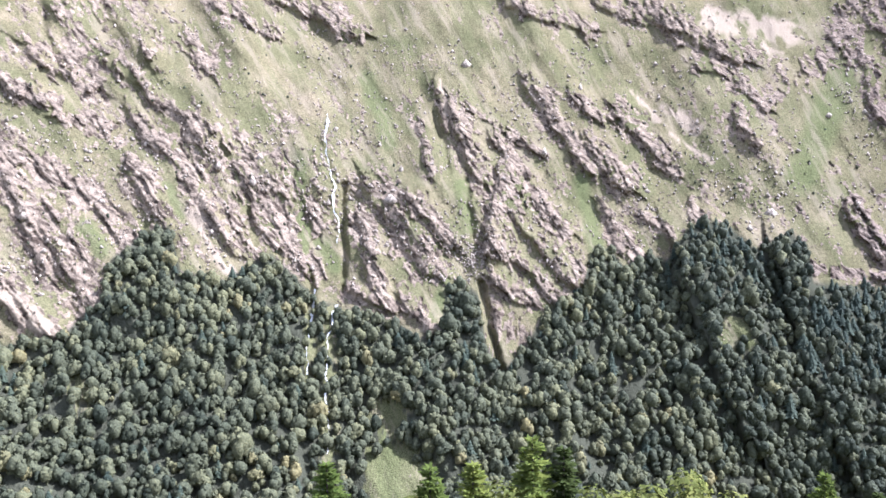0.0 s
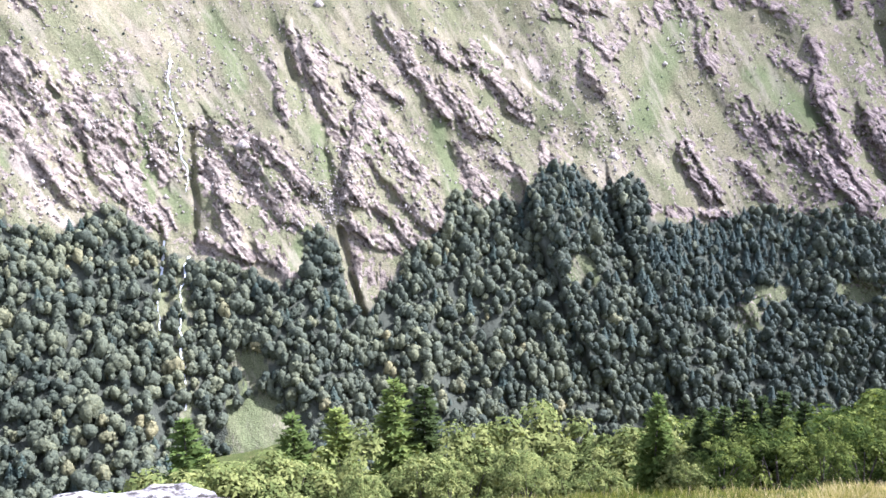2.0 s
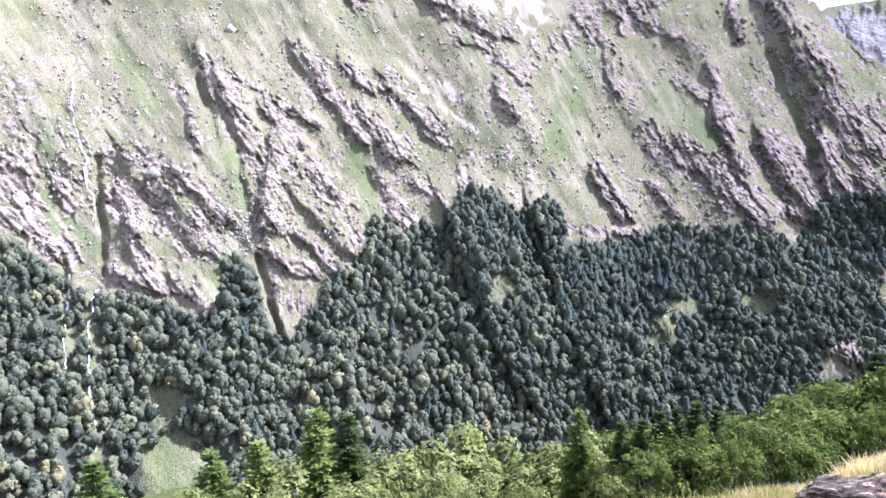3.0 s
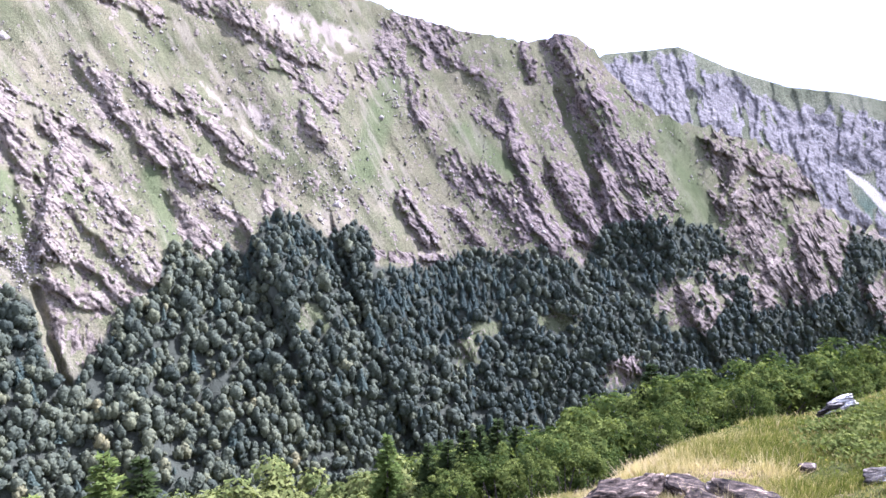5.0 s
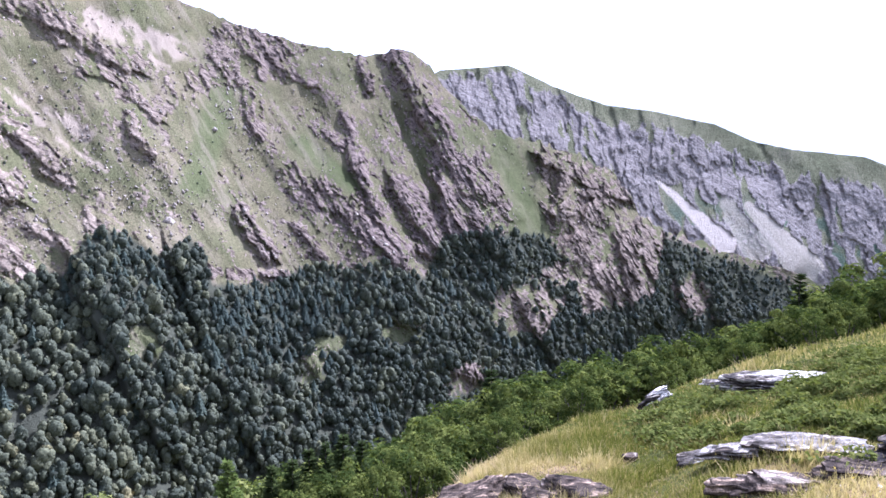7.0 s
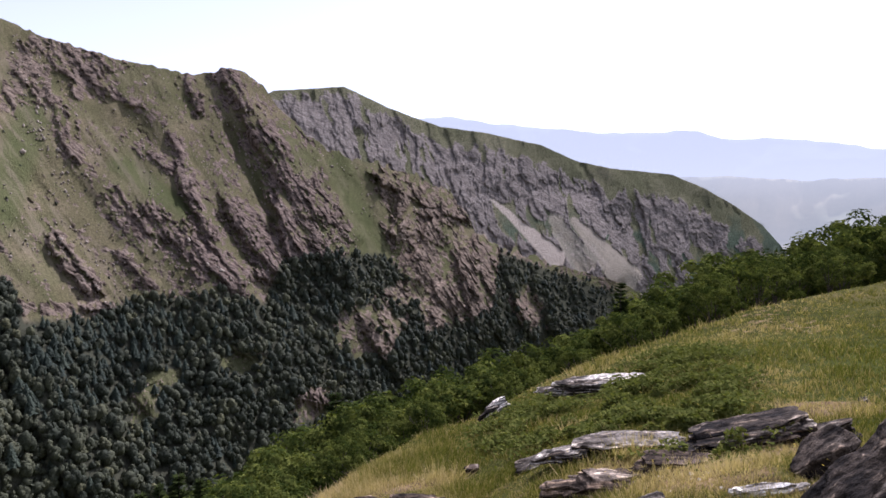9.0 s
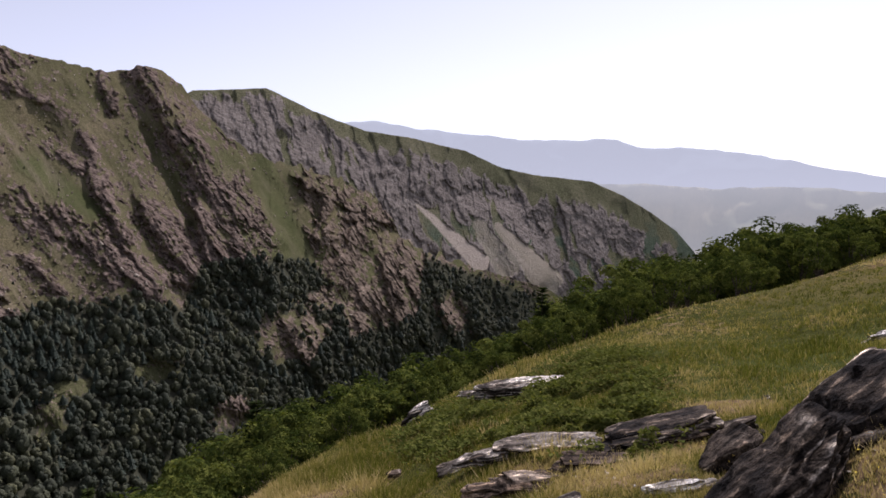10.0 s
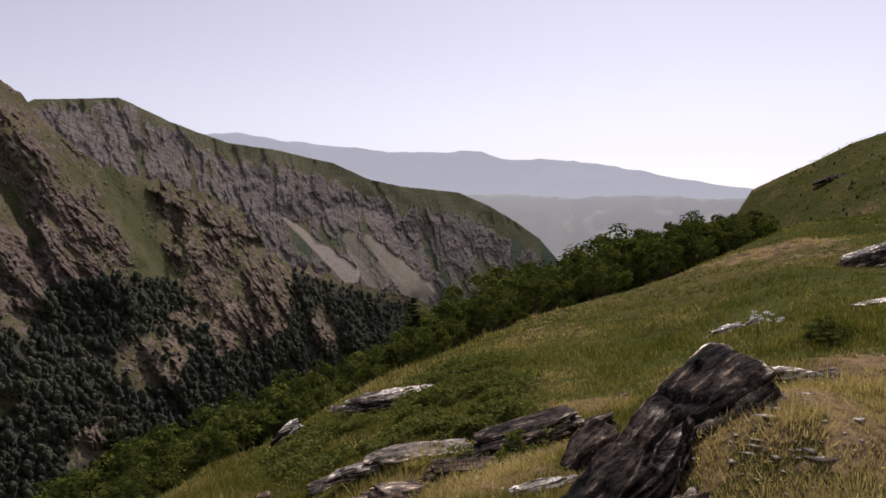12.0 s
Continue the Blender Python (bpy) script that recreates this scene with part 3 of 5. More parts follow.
def relief(az, el):
    """Metres by which the mountainside stands out, and the masks of rock, pale scree and lush turf."""
    wob_a, wob_e = (fbm(az * 0.9, el * 0.9, 3.1, 4) - 0.5) * 1.1, (fbm(az * 0.9, el * 0.9, 8.2, 4) - 0.5) * 1.1
    a, e = az + 0.6 * wob_a, el + 0.6 * wob_e
    lie, up = 0.5, 0.866
    along, across = lie * (az + 0.3 * wob_a) - up * (el + 0.3 * wob_e), up * (az + 0.3 * wob_a) + lie * (el + 0.3 * wob_e)
    swell = fbm(across * 0.6, along * 0.3, 5.5, 3)
    streak = fbm(across * 1.5, along * 0.6, 2.2, 5, 0.6)
    wild = 0.11 * step(2, -14, az) * step(6, 1, el) + 0.10 * step(30, 36, az) * step(6, 0, el) + 0.05 * step(49, 54, az) * step(-3, -6, el)
    score = np.zeros_like(az)
    out = (fbm(az * 0.12, el * 0.12, 6.6, 3) - 0.5) * 46 + (fbm(across * 0.35, along * 0.12, 1.6, 3) - 0.5) * 26
    pal, lush, stand, wear = np.zeros_like(az), np.zeros_like(az), np.zeros_like(az), np.zeros_like(az)
    for kind, a0, e0, a1, e1, w, h in strokes:
        near = (az > min(a0, a1) - 2.5 * w - 2) & (az < max(a0, a1) + 2.5 * w + 2)
        d, side = near_line(a[near], e[near], a0, e0, a1, e1)
        if kind == "rib":
            f = np.where(side > 0, np.clip(1.2 - d / (w * 1.3), 0, 1), step(1.0, 0.35, d / (w * (0.55 if w < 3 else 0.28))))
            stand[near] = np.maximum(stand[near], f * h)
            score[near] = np.maximum(score[near], np.clip(1.3 - d / w, 0, 1) * (1 if w < 1.6 else 0.7 if w < 3 else 0.2))
        elif kind == "gully":
            f = step(1.0, 0.0, d / (w * 1.2))
            out[near] -= f * h
            wear[near] = np.maximum(wear[near], 0.3 * f)
        elif kind == "pale":
            f = step(1.0, 0.4, d / w * (0.7 + 0.6 * fbm(a[near] * 3, e[near] * 3, 9.9, 3)))
            pal[near] = np.maximum(pal[near], f * step(0.36, 0.52, fbm(across[near] * 2.2, along[near] * 0.9, 3.9, 4)))
        else:
            f = step(1.1, 0.3, d / w)
            lush[near] = np.maximum(lush[near], f)
            wear[near] = np.maximum(wear[near], 0.35 * f)
    speck = fbm(across * 4.5, along * 2.6, 7.2, 3)
    flecks = 1.1 * (fbm(across * 8.5, along * 4.2, 5.9, 2) - 0.5)
    q = 0.42 * score + 1.1 * (streak - 0.5) + 0.9 * (speck - 0.5) + 0.28 + 0.05 * step(16, 28, az) * step(50, 44, az) + flecks * (0.4 + 0.5 * step(26, 38, az)) + wild - wear - 0.06 * step(4, 8, el)
    rock = step(0.47, 0.62, q)
    warp = (fbm(across * 0.9, along * 0.8, 4.6, 4, 0.6) - 0.5)
    blades = 3.0 * teeth(across * 0.8 + 0.7 * warp, along * 0.6, 1.3) + 1.5 * teeth(across * 2.1 + 1.0 * warp, along * 1.1, 5.3) + 0.35 * teeth(across * 4.6 + 1.4 * warp, along * 2.2, 9.3)
    bed = along * 0.9 + across * 0.35
    beds = 1.7 * ledges(bed * 0.8 + 0.6 * warp, across * 0.7, 2.7) + 0.7 * ledges(bed * 2.3 + 0.9 * warp, across * 1.5, 6.7)
    fresh = step(26, 38, az)
    blocks = (0.5 + 0.5 * fresh) * facets(across * 4.6, along * 3.4, 5) + fresh * 2.0 * facets(across * 1.7 + 40, along * 1.2, 6) + 3.0 * facets(across * 1.0, along * 0.55, 1) + 1.3 * facets(across * 2.6, along * 1.5, 2)
    out = out + stand * (0.5 + 0.15 * fresh + 0.5 * swell) + rock * (0.42 + 0.58 * np.clip(1.8 * score, 0, 1)) * (blades * (1 + 0.2 * fresh) + beds + blocks - 1.6) * (0.55 + 0.7 * swell) + (1 - rock) * (0.5 * facets(across * 2.2, along * 0.8, 3) + 1.6 * (streak - 0.5))
    out = out - 2.0 * step(0.25, 0.6, rock) * step(0.80, 0.92, ridged(across * 1.3 + 0.5 * warp, along * 0.3, 2.0, 2))
    pal = np.maximum(pal, 0.4 * step(0.52, 0.72, fbm(across * 2.4, along * 0.3, 6.3, 4, 0.6)) * (1 - rock) * (1 - 0.6 * step(30, 42, az)))
    mottle = fbm(across * 1.1, along * 0.35, 4.1, 4, 0.6)
    lush = np.maximum(lush, 0.7 * step(34, 44, az) * step(0.35, 0.6, fbm(across * 0.8, along * 0.3, 9.4, 3)))
    lush = np.maximum(np.maximum(lush * 0.65, 0.26 * step(0.42, 0.66, mottle)), 0.32 * step(0.5, 0.7, fbm(az * 0.35, el * 0.35, 4.8, 3)))
    return out, rock, pal, lush


def mountain_point(az, el):
    out, rock, pal, lush = relief(az, el)
    d = slope_distance(az, el)
    k = 1 - out / 620.0
    return bearing(az, el, d) * k[..., None], rock, pal, lush


BELT_TOP = table([(-40, -40), (-16, -32), (-13.8, -25.5), (-9.8, -24.5), (-7, -26.5), (-1.5, -23.8), (1.8, -23.6), (6.8, -24), (12, -24.7), (16.9, -23.6), (19.6, -22.8),
                  (24.2, -24.5), (28, -22.6), (32, -22.4), (35.7, -20.9), (40.3, -19.8), (44.8, -18), (49.3, -16.1), (53.6, -14.6), (57.7, -13.1), (61.7, -11.9),
                  (65.5, -11.2), (69.6, -9.2), (74.1, -6.6), (78.5, -3.9), (84.6, -2.2), (88.4, -0.7), (95.6, 0.5), (97, 0.4), (99, -8)])
CLEARINGS = [(-4.4, -24.6, 2.9, 3.3), (-4.8, -19.8, 1.7, 1.4), (22.2, -13.0, 1.2, 1.4), (35.5, -13.9, 1.6, 0.9), (41.5, -13.2, 1.8, 0.95), (34.6, -15.6, 0.9, 1.1),
             (46.9, -16.7, 1.7, 1.3), (51.5, -11.2, 2.9, 2.2), (53.6, -8.3, 1.6, 0.9), (57.5, -7.8, 2.4, 2.0), (-30.2, -16.5, 0.25, 1.2), (-27.6, -15.5, 0.3, 1.8), (64, -9.5, 1.2, 1.6)]
STREAMS = [[(-8.9, 3.6), (-8.9, 0.5), (-8.5, -2.0), (-8.4, -6.5)], [(-8.7, -11.1), (-9.4, -13.7), (-9.6, -16.5), (-9.8, -17.9), (-9.7, -20), (-9.8, -22.4)],
           [(-10.2, -9.8), (-10.6, -12.0), (-10.8, -13.6), (-11.3, -16.4)]]


def open_ground(az, el):
    free = np.zeros(np.shape(az), bool)
    az, el = az + (fbm(az * 2.0, el * 2.0, 2.2, 3) - 0.5) * 2.6, el + (fbm(az * 2.0, el * 2.0, 5.2, 3) - 0.5) * 2.2
    for a, e, ra, re in CLEARINGS:
        free |= ((az - a) / ra) ** 2 + ((el - e) / re) ** 2 < 1
    for line in STREAMS:
        for (a0, e0), (a1, e1) in zip(line, line[1:]):
            free |= near_line(az, el + 0.5, a0, e0, a1, e1)[0] < 0.45
    return free


cols = np.concatenate([np.linspace(-37, 62, 1180)[:-1], np.linspace(62, 75.5, 110)])
v = np.concatenate([np.linspace(0, 0.34, 40)[:-1], np.linspace(0.34, 1, 290)])
AZ, V = np.meshgrid(cols, v)
crest = CREST(AZ) + (fbm(AZ * 1.3, 0.5, 0.5, 4) - 0.5) * (0.6 + 1.1 * step(45, 48, AZ)) * step(75, 62, AZ)
EL = -27 + V * (crest + 27)
P, rock, pal, lush = mountain_point(AZ, EL)
top = P[-1]
back = [top * (1 + s) - np.array([0, 0, 1.0]) * drop for s, drop in ((0.06, 14), (0.35, 160), (0.8, 480))]
P = np.concatenate([P, np.stack(back)])
pad = lambda q: np.concatenate([q, np.repeat(q[-1:], 3, 0)])
me = mesh("mountainside", P.reshape(-1, 3), grid_faces(*P.shape[:2]), MOUNTAIN)
below_trees, glade = step(0.1, 0.7, TREELINE(AZ) - EL), open_ground(AZ, EL)
wooded = below_trees * ~glade
turfed = below_trees * glade * step(46, 44, AZ)
lush, rock = np.maximum(lush, 0.55 * turfed), rock * (1 - 0.6 * turfed)
# Slate greys the rock to the right and darkens its turf as painted shade.
for key, q in (("rock", rock), ("pale", pal), ("lush", lush), ("litter_shade", wooded), ("slate_shade", step(18, 40, AZ + 4 * (fbm(AZ * 0.3, EL * 0.3, 2.4, 2) - 0.5)) * (1 - 0.7 * step(45, 54, AZ)))):
    attribute(me, key, pad(q))
tagged(new("mountainside", me), "steep mountainside of dry turf and pinkish rock ribs", "mountain", kind="structure")

# ---- the ridge of grey cliffs beyond, with its scree ----
FAR_CREST = table([(40, 5), (44.5, 7.3), (47.1, 7.5), (49.7, 7.7), (51.3, 7), (53, 6.2), (55.1, 5.4), (57.1, 4.7), (60.7, 4.2), (65, 3.2), (67.6, 2), (70.2, 1.4), (74.7, 0.9),
                   (77.1, -0.2), (79.1, -1.4), (81, -2.8), (82.2, -4.2), (84, -7), (86, -10)])
FAR_FOOT = table([(40, 1150), (50, 1250), (60, 1450), (70, 1700), (80, 2100), (90, 2500)])
cols = np.linspace(42, 86, 700)
AZ, V = np.meshgrid(cols, np.linspace(0, 1, 170))
crest = FAR_CREST(AZ) + (fbm(AZ * 2.0, 0.5, 2.5, 3) - 0.5) * 0.12
EL = -13 + V * (crest + 13)
below = crest - EL
d = FAR_FOOT(AZ) * (0.23 + 0.95) / (0.95 - np.tan(np.radians(EL)))
wob = (fbm(AZ * 0.8, EL * 0.7, 3.1, 5, 0.6) - 0.5) * 2.0
lean = AZ + 0.28 * EL + 0.5 * wob
turf_cap = 0.55 + 0.9 * fbm(AZ * 0.5, 0.2, 7.7, 3) * step(53, 58, AZ) + 1.5 * step(64, 72, AZ) * fbm(AZ * 0.7, 0.4, 4.7, 2)
tongues = fbm(lean * 1.6, EL * 0.35, 6.1, 5, 0.55)
cliff = step(-0.15, 0.25, below - turf_cap - 1.6 * (fbm(lean * 2.4, EL * 0.3, 1.9, 3) - 0.5)) * step(0.35, 0.46, tongues + 0.08 * step(6, 2, below))
SCREES = ((61.2, -0.9, 66.2, -5.4, 0.10, 0.75, 1.0), (66.0, -2.4, 68.2, -5.6, 0.5, 1.1, 0.45), (67.6, -2.6, 71.4, -6.6, 0.3, 1.25, 0.6))
scree = np.zeros_like(AZ)
ragged = 0.8 + 0.4 * fbm(AZ * 3.2 + EL * 2.0, EL * 0.8, 5.4, 3)
for a0, e0, a1, e1, w0, w1, tone in SCREES:
    q, side = near_line(AZ + wob * 0.25, EL, a0, e0, a1, e1)
    u = np.clip((e0 - EL) / (e0 - e1), 0, 1)
    scree = np.maximum(scree, step(1.05, 0.85, q / (w0 + (w1 - w0) * u) * ragged) * tone)
scree = scree * np.where(scree < 0.95, 0.55 + 0.9 * fbm((AZ + 0.9 * EL) * 3.0, EL * 0.4, 3.7, 3), 1.0)
cliff = cliff * step(0.6, 0.2, scree)
soft_scree = np.exp(-(np.minimum(near_line(AZ, EL, 61.6, -1.6, 66.2, -5.4)[0], near_line(AZ, EL, 67.2, -2.6, 69.8, -6.2)[0]) / 1.5) ** 2)
flutes = 2.3 * teeth(lean * 1.0 + 0.5 * wob, EL * 0.5, 1.7) + 1.4 * teeth(lean * 2.3 + 0.9 * wob, EL * 0.9, 4.7) + 1.0 * teeth(lean * 4.6 + wob, EL * 1.7, 8.7)
steps = 3 * ledges(-EL * 0.7 + 0.35 * AZ + 2 * wob, AZ * 0.6, 3.3) + 1.6 * ledges(-EL * 1.7 + 0.7 * AZ + 2 * wob, AZ * 1.3, 7.3)
out = (flutes + steps + 7 * facets(lean * 1.1, EL * 0.6, 11) + 3.5 * facets(lean * 3.1, EL * 1.3, 12)) * (0.1 + 0.9 * cliff) * (1 - step(0.2, 0.6, scree)) + ((fbm(AZ * 0.25, EL * 0.25, 4.4, 3) - 0.5) * 70 - 10 * step(0.55, 0.7, fbm(lean * 0.8, EL * 0.2, 9.1, 3))) * step(0.5, 0.1, soft_scree) + soft_scree * (10 + 16 * (AZ - 66) / 5)
P = bearing(AZ, EL, d) * (1 - out / 1700)[..., None]
top = P[-1]
P = np.concatenate([P, np.stack([top * (1 + s) - np.array([0, 0, 1.0]) * drop for s, drop in ((0.1, 10), (0.35, 160), (0.6, 420))])])
me = mesh("far_ridge", P.reshape(-1, 3), grid_faces(*P.shape[:2]), FAR_CLIFF)
woody = step(0.47, 0.6, fbm(lean * 1.2, EL * 0.8, 2.9, 4)) * step(-1.0, -4.0, EL)
for key, q in (("rock", cliff), ("pale", np.clip(scree, 0, 1) * 0.9), ("lush", woody * (1 - scree))):
    attribute(me, key, pad(q))
tagged(new("far_ridge", me), "long green-topped ridge of grey cliffs with pale scree", "ridge", kind="structure")

# ---- distance: hazy hills and the plain at their foot ----
def hills(name, label, crest_at, base_el, dist, colours, air, amount, a0, a1):
    m, t, b = material(name, 1.0, 0.0)
    n = noise_node(t, 0.004, 5.0)
    t.links.new(ramp(t, n.outputs[0], [(0.3, colours[0]), (0.7, colours[1])]).outputs[0], b.inputs["Base Color"])
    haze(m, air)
    AZ, V = np.meshgrid(np.linspace(a0, a1, 260), np.linspace(0, 1, 30))
    crest = crest_at(AZ) + (fbm(AZ * 0.8, 0.1, dist, 3) - 0.5) * 0.25
    EL = base_el + V * (crest - base_el)
    d = dist * (1 + 0.12 * V) - (ridged(AZ * 0.3, EL * 0.3, 1.0, 3) - 0.5) * dist * 0.07
    P = bearing(AZ, EL, d)
    P = np.concatenate([P, (P[-1] * 1.04 - np.array([0, 0, 120.0]))[None]])
    me = mesh(name, P.reshape(-1, 3), grid_faces(*P.shape[:2]), m, True)
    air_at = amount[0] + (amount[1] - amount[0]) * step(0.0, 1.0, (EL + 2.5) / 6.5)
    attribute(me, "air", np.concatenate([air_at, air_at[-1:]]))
    return tagged(new(name, me), label, "hills", kind="structure")


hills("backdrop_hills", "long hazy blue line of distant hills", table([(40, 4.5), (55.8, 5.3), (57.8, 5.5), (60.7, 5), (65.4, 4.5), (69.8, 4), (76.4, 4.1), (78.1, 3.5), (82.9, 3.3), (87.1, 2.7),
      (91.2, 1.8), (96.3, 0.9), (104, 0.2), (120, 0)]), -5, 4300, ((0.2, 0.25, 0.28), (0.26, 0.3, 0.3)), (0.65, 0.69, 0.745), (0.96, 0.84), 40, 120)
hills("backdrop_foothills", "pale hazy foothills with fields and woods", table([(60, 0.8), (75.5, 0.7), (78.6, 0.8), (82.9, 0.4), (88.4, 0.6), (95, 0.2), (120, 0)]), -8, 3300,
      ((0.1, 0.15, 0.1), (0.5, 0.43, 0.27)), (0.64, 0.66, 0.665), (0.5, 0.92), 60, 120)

# ---- far woods on the mountainside ----
def broad_template(seed):
    """A broadleaf tree 10 m high: a crown of three lumpy lobes, leaf clumps breaking its outline and a short trunk."""
    g = np.random.default_rng(seed)
    nu, V, F, base = 6, [], [], 0
    turn = g.random() * 6.28
    lobes = [((0.0, 0.0, 5.6), 2.7, 4.0)]
    for k in range(2):
        a = turn + k * (2.2 + 1.6 * g.random())
        off = 1.5 + 0.8 * g.random()
        lobes.append(((off * math.cos(a), off * math.sin(a), 3.6 + 1.8 * g.random()), 1.9 + 0.6 * g.random(), 2.7 + 0.7 * g.random()))
    for c, wide, high in lobes:
        ph = np.array([-1.0, -0.15, 0.7, 1.5])[:, None]
        th = np.linspace(0, 2 * np.pi, nu, endpoint=False)[None, :] + np.arange(4)[:, None] * 0.5
        r = wide * np.cos(ph * 0.98) ** 0.8 * (0.75 + 0.45 * g.random((4, nu)))
        V.append(np.stack([c[0] + r * np.cos(th), c[1] + r * np.sin(th), c[2] + high * np.sin(ph) * (0.85 + 0.25 * g.random((4, nu)))], -1).reshape(-1, 3))
        F += [[base + j * nu + i, base + j * nu + (i + 1) % nu, base + (j + 1) * nu + (i + 1) % nu, base + (j + 1) * nu + i] for j in range(3) for i in range(nu)]
        base += 4 * nu
    n = 14
    d = g.normal(size=(n, 3))
    d[:, 2] = abs(d[:, 2]) * 0.9 - 0.2
    d /= np.linalg.norm(d, axis=1)[:, None]
    c = d * np.array([3.3, 3.3, 4.3]) * (0.8 + 0.25 * g.random((n, 1))) + np.array([0, 0, 5.0])
    u = np.cross(d, g.normal(size=(n, 3)))
    u /= np.linalg.norm(u, axis=1)[:, None]
    w = np.cross(d, u) + d * 0.5 * g.normal(size=(n, 1))
    s = 0.6 + 0.6 * g.random((n, 1))
    V.append(np.stack([c - u * s, c - w * s * 0.8 + d * 0.3, c + u * s, c + w * s * 0.8 + d * 0.3], 1).reshape(-1, 3))
    F += (base + np.arange(n)[:, None] * 4 + np.arange(4)).tolist()
    base += 4 * n
    V.append(np.array([[x * 0.22, y * 0.22, z] for z in (-1.0, 2.5) for x, y in ((1, 1), (-1, 1), (-1, -1), (1, -1))]))
    F += [[base + i, base + (i + 1) % 4, base + 4 + (i + 1) % 4, base + 4 + i] for i in range(4)]
    return np.concatenate(V), np.array(F)


def spire_template(seed):
    """A narrow dark conifer 12 m high with ragged tiers."""
    g = np.random.default_rng(seed)
    verts, faces = [], []
    tiers, n = 7, 8
    for j in range(tiers):
        z, r = 1.0 + 8.0 * j / tiers, 3.6 * (1 - j / tiers) ** 0.8 + 0.2
        base = len(verts)
        verts.append((0, 0, z + 2.0))
        for i in range(n):
            a = 2 * np.pi * (i + g.random() * 0.6) / n
            q = r * (0.75 + 0.4 * g.random())
            verts.append((q * np.cos(a), q * np.sin(a), z - 0.5 * g.random()))
            a += np.pi / n
            verts.append((q * 0.65 * np.cos(a), q * 0.65 * np.sin(a), z + 0.35))
        for i in range(n):
            p, m2, q2 = base + 1 + 2 * i, base + 2 + 2 * i, base + 1 + (2 * i + 2) % (2 * n)
            faces += [(base, p, m2, m2), (base, m2, q2, q2)]
    f = np.array(faces)[:, :3]
    return np.array(verts, float) * np.array([1.35, 1.35, 1.0]), f


def planted(name, label, templates, places, sizes, tints, material, girth=1.0):
    """One mesh of many trees."""
    g = np.random.default_rng(5)
    V, F, T, base = [], {}, [], 0
    which = g.integers(0, len(templates), len(places))
    for k, (tv, tf) in enumerate(templates):
        idx = np.nonzero(which == k)[0]
        if not len(idx):
            continue
        rot = g.random(len(idx)) * 2 * np.pi
        c, s = np.cos(rot)[:, None], np.sin(rot)[:, None]
        sc = sizes[idx][:, None]
        lean = g.normal(size=(len(idx), 2)) * 0.04
        x, y, z = tv[:, 0][None], tv[:, 1][None], tv[:, 2][None]
        tall = 0.95 + 0.45 * g.random((len(idx), 1))
        wide = girth * (0.85 + 0.3 * g.random((len(idx), 1)))
        v = np.stack([(x * c - y * s) * sc * wide + lean[:, :1] * z * sc, (x * s + y * c) * sc * wide + lean[:, 1:] * z * sc, z * sc * tall], -1) + places[idx][:, None, :]
        f = tf[None] + (np.arange(len(idx)) * len(tv))[:, None, None] + base
        V.append(v.reshape(-1, 3))
        F.setdefault(tf.shape[1], []).append(f.reshape(-1, tf.shape[1]))
        T.append(np.repeat(tints[idx], len(tv)))
        base += len(idx) * len(tv)
    me = mesh(name, np.concatenate(V), [np.concatenate(q) for q in F.values()], material)
    attribute(me, "tint", np.concatenate(T))
    return tagged(new(name, me), label, "woods", kind="stuff")


pa, pe = [], []
el = -26.5
while el < -4.0:
    az = -38.0 + RNG.random()
    while az < 75:
        d = float(slope_distance(az, el))
        pa.append(az + RNG.normal() * 0.16)
        pe.append(el + RNG.normal() * 0.16)
        az += math.degrees(5.5 / d) * (1.0 + 0.3 * RNG.random())
    el += 0.27
pa, pe = np.array(pa), np.array(pe)
shift = np.degrees(6.5 / slope_distance(pa, pe))
keep = (RNG.random(len(pa)) < slope_distance(pa, pe) / 760) & (pe < TREELINE(pa) - shift + 0.1 * RNG.normal(size=len(pa))) & (~open_ground(pa, pe + shift * 0.5) | (RNG.random(len(pa)) < 0.03)) & (pe > BELT_TOP(pa) - 3.5)
pa, pe = pa[keep], pe[keep]
places = mountain_point(pa, pe)[0]
spiky = (((pa > 27) & (pa < 37.5) & (pe < -8.5) & (pe > -16) & (RNG.random(len(pa)) < 0.55)) | ((pa > 17) & (pa < 24) & (pe > -11) & (RNG.random(len(pa)) < 0.3))
         | (RNG.random(len(pa)) < 0.04 + 0.08 * (pa > 35)))
tint = np.clip(0.27 - 0.2 * step(12, 26, pa) - 0.12 * step(27, 36, pa) + 0.9 * (fbm(pa * 0.35, pe * 0.35, 3.3, 3) - 0.35) + 0.2 * RNG.normal(size=len(pa)), 0, 1)
size = np.clip(0.72 + 0.24 * RNG.normal(size=len(pa)), 0.36, 1.5) * (0.75 + 0.25 * step(0, 2.5, TREELINE(pa) - pe))
va, vr = RNG.uniform(-40, 14, 900), RNG.uniform(322, 440, 900)
ok = (va < -8.5) | (va > -0.5)
va, vr = np.radians(va[ok]), vr[ok]
vx, vy = vr * np.sin(va), vr * np.cos(va)
floor_trees = np.stack([vx, vy, ground(vx, vy) - 0.5], -1)
places, spiky = np.concatenate([places, floor_trees]), np.concatenate([spiky, RNG.random(len(vx)) < 0.05])
size, tint = np.concatenate([size, RNG.uniform(0.6, 1.1, len(vx))]), np.concatenate([tint, RNG.uniform(0.1, 0.6, len(vx))])
planted("beech_woods", "dense dark green beech woods covering the lower mountainside", [broad_template(i) for i in range(12)], places[~spiky], size[~spiky], tint[~spiky], WOODS, 1.27)
